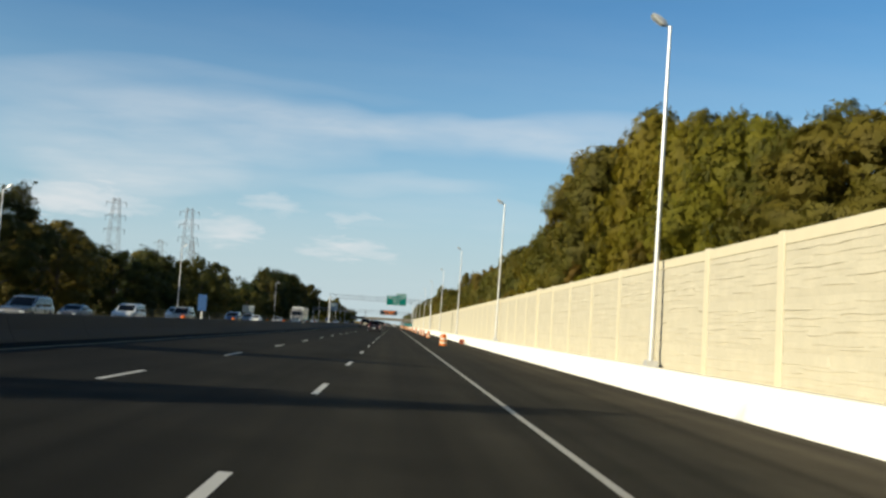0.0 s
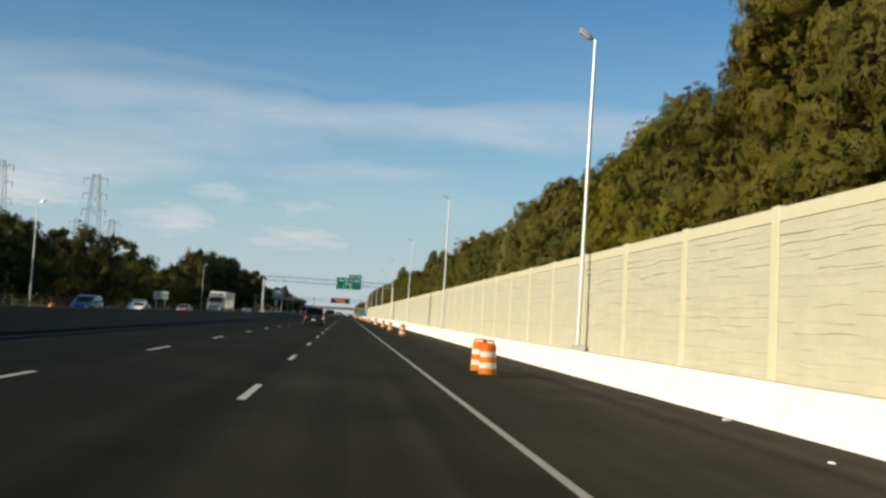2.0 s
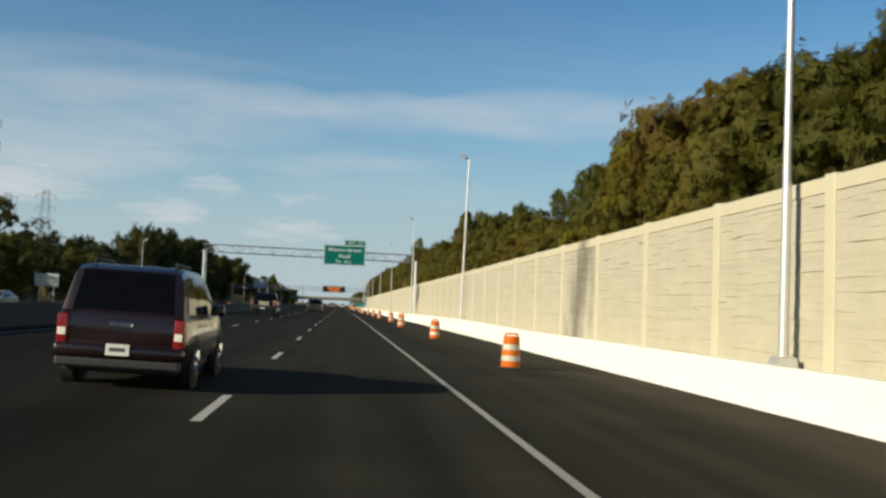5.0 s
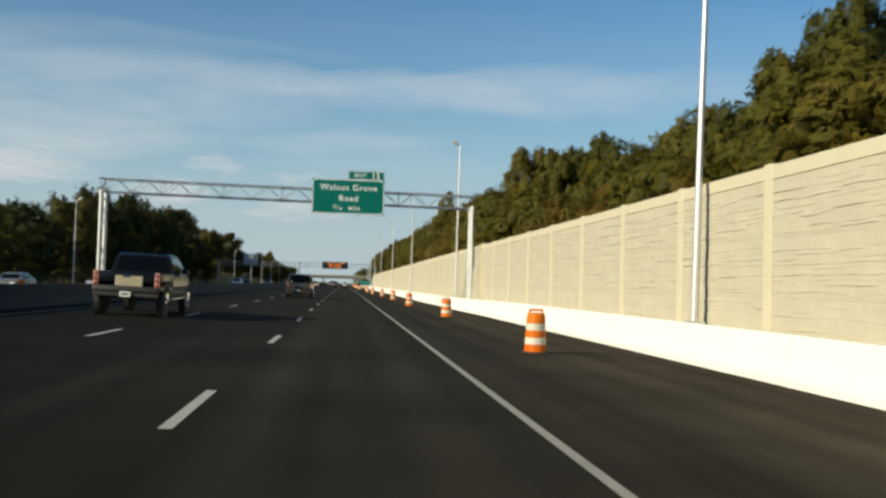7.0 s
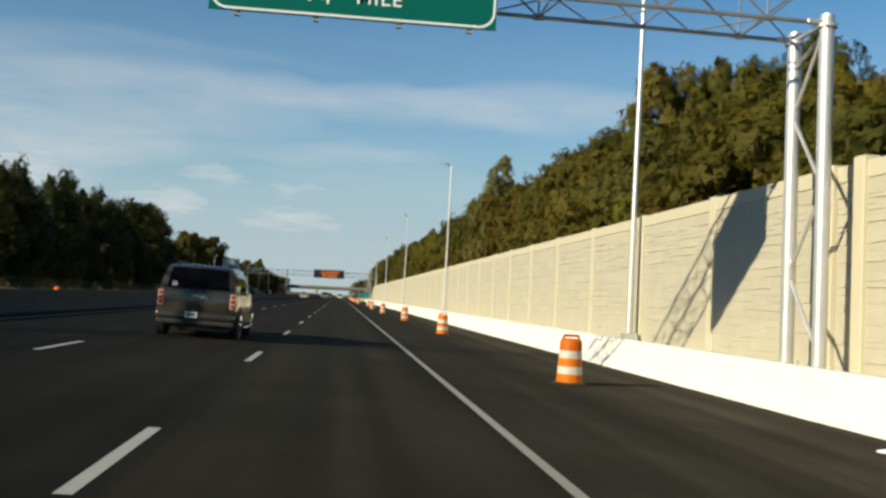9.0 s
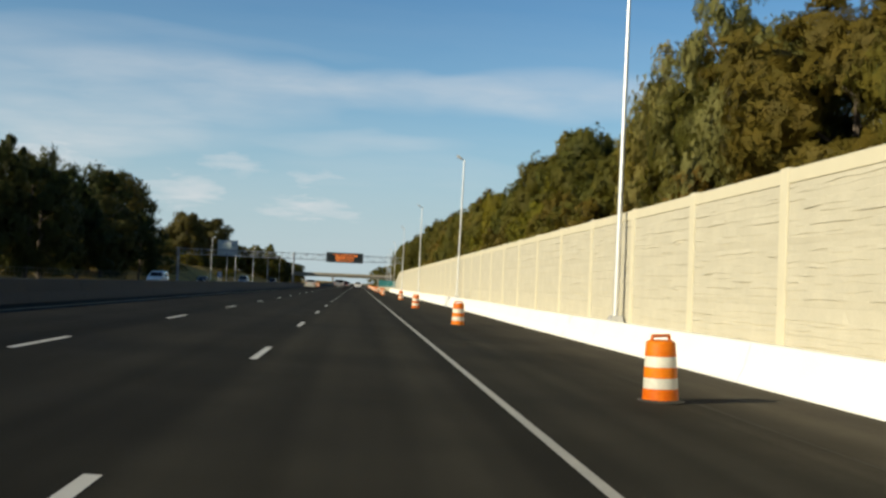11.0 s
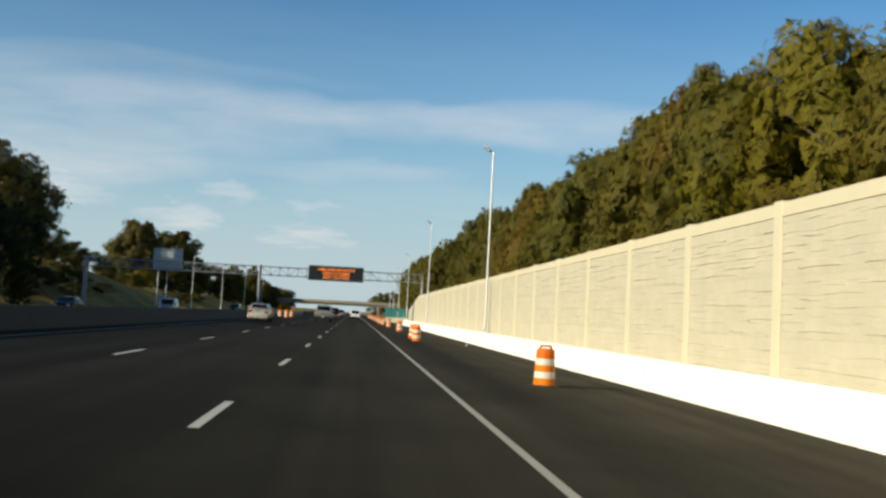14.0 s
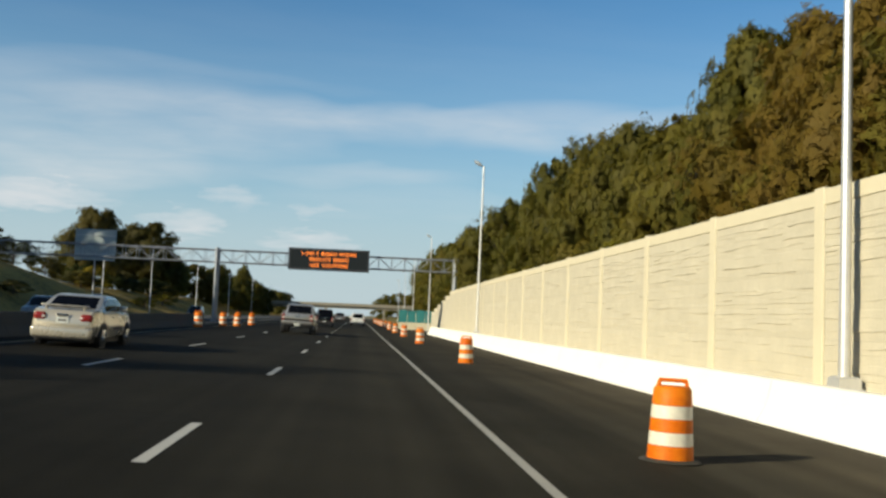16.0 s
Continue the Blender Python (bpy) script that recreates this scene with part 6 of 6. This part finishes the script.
for k in range(26):
    x, y = -58 - 10 * rnd.random() - 0.3 * (k % 3), 552 + k * 12.0 + rnd.uniform(-4, 4)
    plant(bush_models, x, y, ground_z(x, y) + rnd.uniform(3.5, 7.0), rnd.uniform(7, 11), rnd, "bushes on the far bank")
for models, x, y, tall, w in ((bush_models[1:2], -50, 506, 3.4, 6), (bush_models[1:2], -52, 519, 3.8, 7), (bush_models[2:], -49.5, 531, 2.6, 5), (bush_models[1:2], -53, 541, 3.6, 7), (bush_models[2:], -51, 556, 2.4, 5), (bush_models[:1], -50.5, 640, 2.6, 6), (bush_models[:1], -52, 668, 3.4, 7)):
    plant(models, x, y, ground_z(x, y) + tall, w, rnd, "bushes on the far bank")
rnd = random.Random(5)
for y, top, w in ((-11.5, 24.6, 5.0), (4, 23.5, 4.0)):      # two tall trees whose long shadows reach across the lanes
    plant(left_models[:1], -50, y, top, w, rnd, "trees beyond the opposite carriageway")
for ob in tall_models + sparse_models + olive_models + green_models + gold_models + russet_models + wispy_models + right_models + shrub_models + bush_models + bank_models + hedge_models + left_models:
    for o in (*ob.children_recursive, ob):
        bpy.data.objects.remove(o)


# ---------------------------------------------------------------- power line towers
def lattice_tower(m, h, w, label):
    root = empty("power_tower", m, label, "power tower", "power line towers")
    def half(t):
        return w / 2 * (1 - t) ** 0.8 + 0.8 * t
    levels = [0, 0.2, 0.37, 0.52, 0.65, 0.76, 0.86, 0.94, 1.0]
    for sx in (-1, 1):
        for sy in (-1, 1):
            bm = bmesh.new()
            for a, b in zip(levels, levels[1:]):
                tube(bm, (sx * half(a), sy * half(a), a * h), (sx * half(b), sy * half(b), b * h), 0.075, n=5)
            part("leg", bm, TOWER_STEEL, root)
    bm = bmesh.new()
    for a, b in zip(levels, levels[1:]):
        p, q = half(a), half(b)
        for s in (-1, 1):
            tube(bm, (-p, s * p, a * h), (q, s * q, b * h), 0.03, n=4)
            tube(bm, (p, s * p, a * h), (-q, s * q, b * h), 0.03, n=4)
            tube(bm, (s * p, -p, a * h), (s * q, q, b * h), 0.03, n=4)
            tube(bm, (s * p, p, a * h), (s * q, -q, b * h), 0.03, n=4)
    part("lattice", bm, TOWER_STEEL, root)
    for t in (0.72, 0.84, 0.96):
        bm = bmesh.new()
        for s in (-1, 1):
            tube(bm, (0, 0, t * h + 0.6), (s * 3.3, 0, t * h), 0.05, n=5)
            tube(bm, (0, 0, t * h - 0.5), (s * 3.3, 0, t * h), 0.045, n=5)
        part("cross_arm", bm, TOWER_STEEL, root)
        for s in (-1, 1):
            bm = bmesh.new()
            tube(bm, (s * 3.2, 0, t * h), (s * 3.2, 0, t * h - 1.6), 0.07, n=5)
            part("insulator", bm, DARK_STEEL, root)
    return root


tower = lattice_tower(pose(-71, 318, 0.5), 36, 4.8, "tall galvanised lattice power line tower above the trees")
for x, y, s in ((-90.7, 302, 1.0), (-118, 470, 1.0), (-96, 440, 0.95)):
    copy_thing(tower, pose(x, y, 0.5) @ Matrix.Diagonal((s, s, s, 1)))


# ---------------------------------------------------------------- overpass and works beyond the wall
bridge = empty("overpass", pose(0, 860, 0), "pale concrete overpass crossing the motorway far ahead", "bridge")
bm = bmesh.new()
box(bm, -43, 60, -6, 6, 5.6, 6.0)
part("deck", bm, BRIDGE_CONCRETE, bridge)
for s in (-1, 1):
    bm = bmesh.new()
    box(bm, -43, 60, s * 6 - 0.15, s * 6 + 0.15, 5.6, 7.0, 0.03, 1)
    part("parapet", bm, BRIDGE_CONCRETE, bridge)
for yy in (-5, -2.5, 0, 2.5, 5):
    bm = bmesh.new()
    prism(bm, [(yy - 0.25, 5.6), (yy + 0.25, 5.6), (yy + 0.1, 5.3), (yy + 0.25, 4.6), (yy - 0.25, 4.6), (yy - 0.1, 5.3)], -42.5, 59, "x")
    part("girder", bm, BRIDGE_CONCRETE, bridge)
for x in (-42, -15, 12.5, 30):
    bm = bmesh.new()
    box(bm, x - 0.6, x + 0.6, -5.6, 5.6, 3.9, 4.6, 0.05, 1)
    for yy in (-4.5, 0, 4.5):
        tube(bm, (x, yy, -0.6), (x, yy, 3.9), 0.45, n=14)
    part("pier", bm, BRIDGE_CONCRETE, bridge)

fence_root = empty("works_screen", pose(8.3, 546, 0), "teal fabric screen panels on concrete blocks beside the works", "fence")
for i in range(4):
    bm = bmesh.new()
    box(bm, -2.2 + i * 1.25, -1.0 + i * 1.25, -0.04 + 0.05 * (i % 2), 0.04 + 0.05 * (i % 2), 0.75, 2.55 - 0.08 * (i % 2), 0.02, 1)
    part("screen", bm, TEAL, fence_root)
    bm = bmesh.new()
    box(bm, -2.2 + i * 1.25, -1.0 + i * 1.25, -0.25, 0.25, -0.35, 0.72, 0.04, 2)
    part("block", bm, WALL_POST, fence_root)
bm = bmesh.new()
loft(bm, [[(11.5, 575, -0.5), (12.0, 575, -0.5), (12.0, 575, 2.2), (11.5, 575, 2.2)], [(14.5, 700, -0.5), (15.0, 700, -0.5), (15.0, 700, 2.6), (14.5, 700, 2.6)], [(24, 840, -0.5), (24.5, 840, -0.5), (24.5, 840, 3.0), (24, 840, 3.0)]])
tagged(mesh_ob("retaining_wall", bm, WALL_POST), "pale concrete retaining wall along the exit lane", "wall", kind="structure")
ramp = bmesh.new()
vs = [ramp.verts.new(p) for p in ((8.1, 515, road_z(8.1) - 0.002), (11.4, 570, -0.40), (24, 840, -0.6), (26, 1000, -0.6), (8.1, 1000, road_z(8.1) - 0.002))]
ramp.faces.new(vs)
tagged(mesh_ob("exit_road", ramp, ASPHALT), "dark asphalt exit lane widening beyond the wall", "road", kind="structure")


# sealed seams in the shoulder's paving
def seam(x, y0, y1, w, seed):
    bm = bmesh.new()
    k = int((y1 - y0) / 1.5)
    row = []
    for j in range(k + 1):
        y = y0 + (y1 - y0) * j / k
        xx = x + 0.10 * noise.noise(Vector((seed, y * 0.06, 0))) + 0.02 * noise.noise(Vector((seed, y * 0.7, 3)))
        ww = w * (0.7 + 0.6 * abs(noise.noise(Vector((seed, y * 0.4, 7)))))
        row.append([bm.verts.new((q, y, road_z(q) + 0.003)) for q in (xx - ww / 2, xx + ww / 2)])
    for p, q in zip(row, row[1:]):
        bm.faces.new((p[0], p[1], q[1], q[0]))
    part("paving_seam", bm, SEAM, road, "worn lighter paving seam")


SEAM = mat("worn_seam", (0.04, 0.037, 0.030), 0.9, vary=0.4, grain=(0.7, 25), spec=0.1)
seam(5.3, 228, 300, 0.055, 1.0)


# ---------------------------------------------------------------- litter by the barrier
def litter(x, y, seed, size=1.0):
    rnd = random.Random(seed)
    bm = bmesh.new()
    bmesh.ops.create_icosphere(bm, subdivisions=2, radius=0.065 * size)
    for v in bm.verts:
        v.co = Vector((v.co.x * 1.5, v.co.y, abs(v.co.z) * 0.6)) * (1 + rnd.uniform(-0.3, 0.3))
    ob = mesh_ob("paper_litter", bm, SIGN_WHITE)
    ob.matrix_basis = pose(x, y, road_z(x), 0, 0, rnd.uniform(0, 180))
    tagged(ob, "crumpled white paper litter on the shoulder", "litter", "litter on the shoulder")


for k, (x, y) in enumerate(((7.05, 241.0), (7.25, 69.5), (6.9, 416.5), (6.37, 63.9))):
    litter(x, y, k, 1.0 if k < 3 else 0.55)
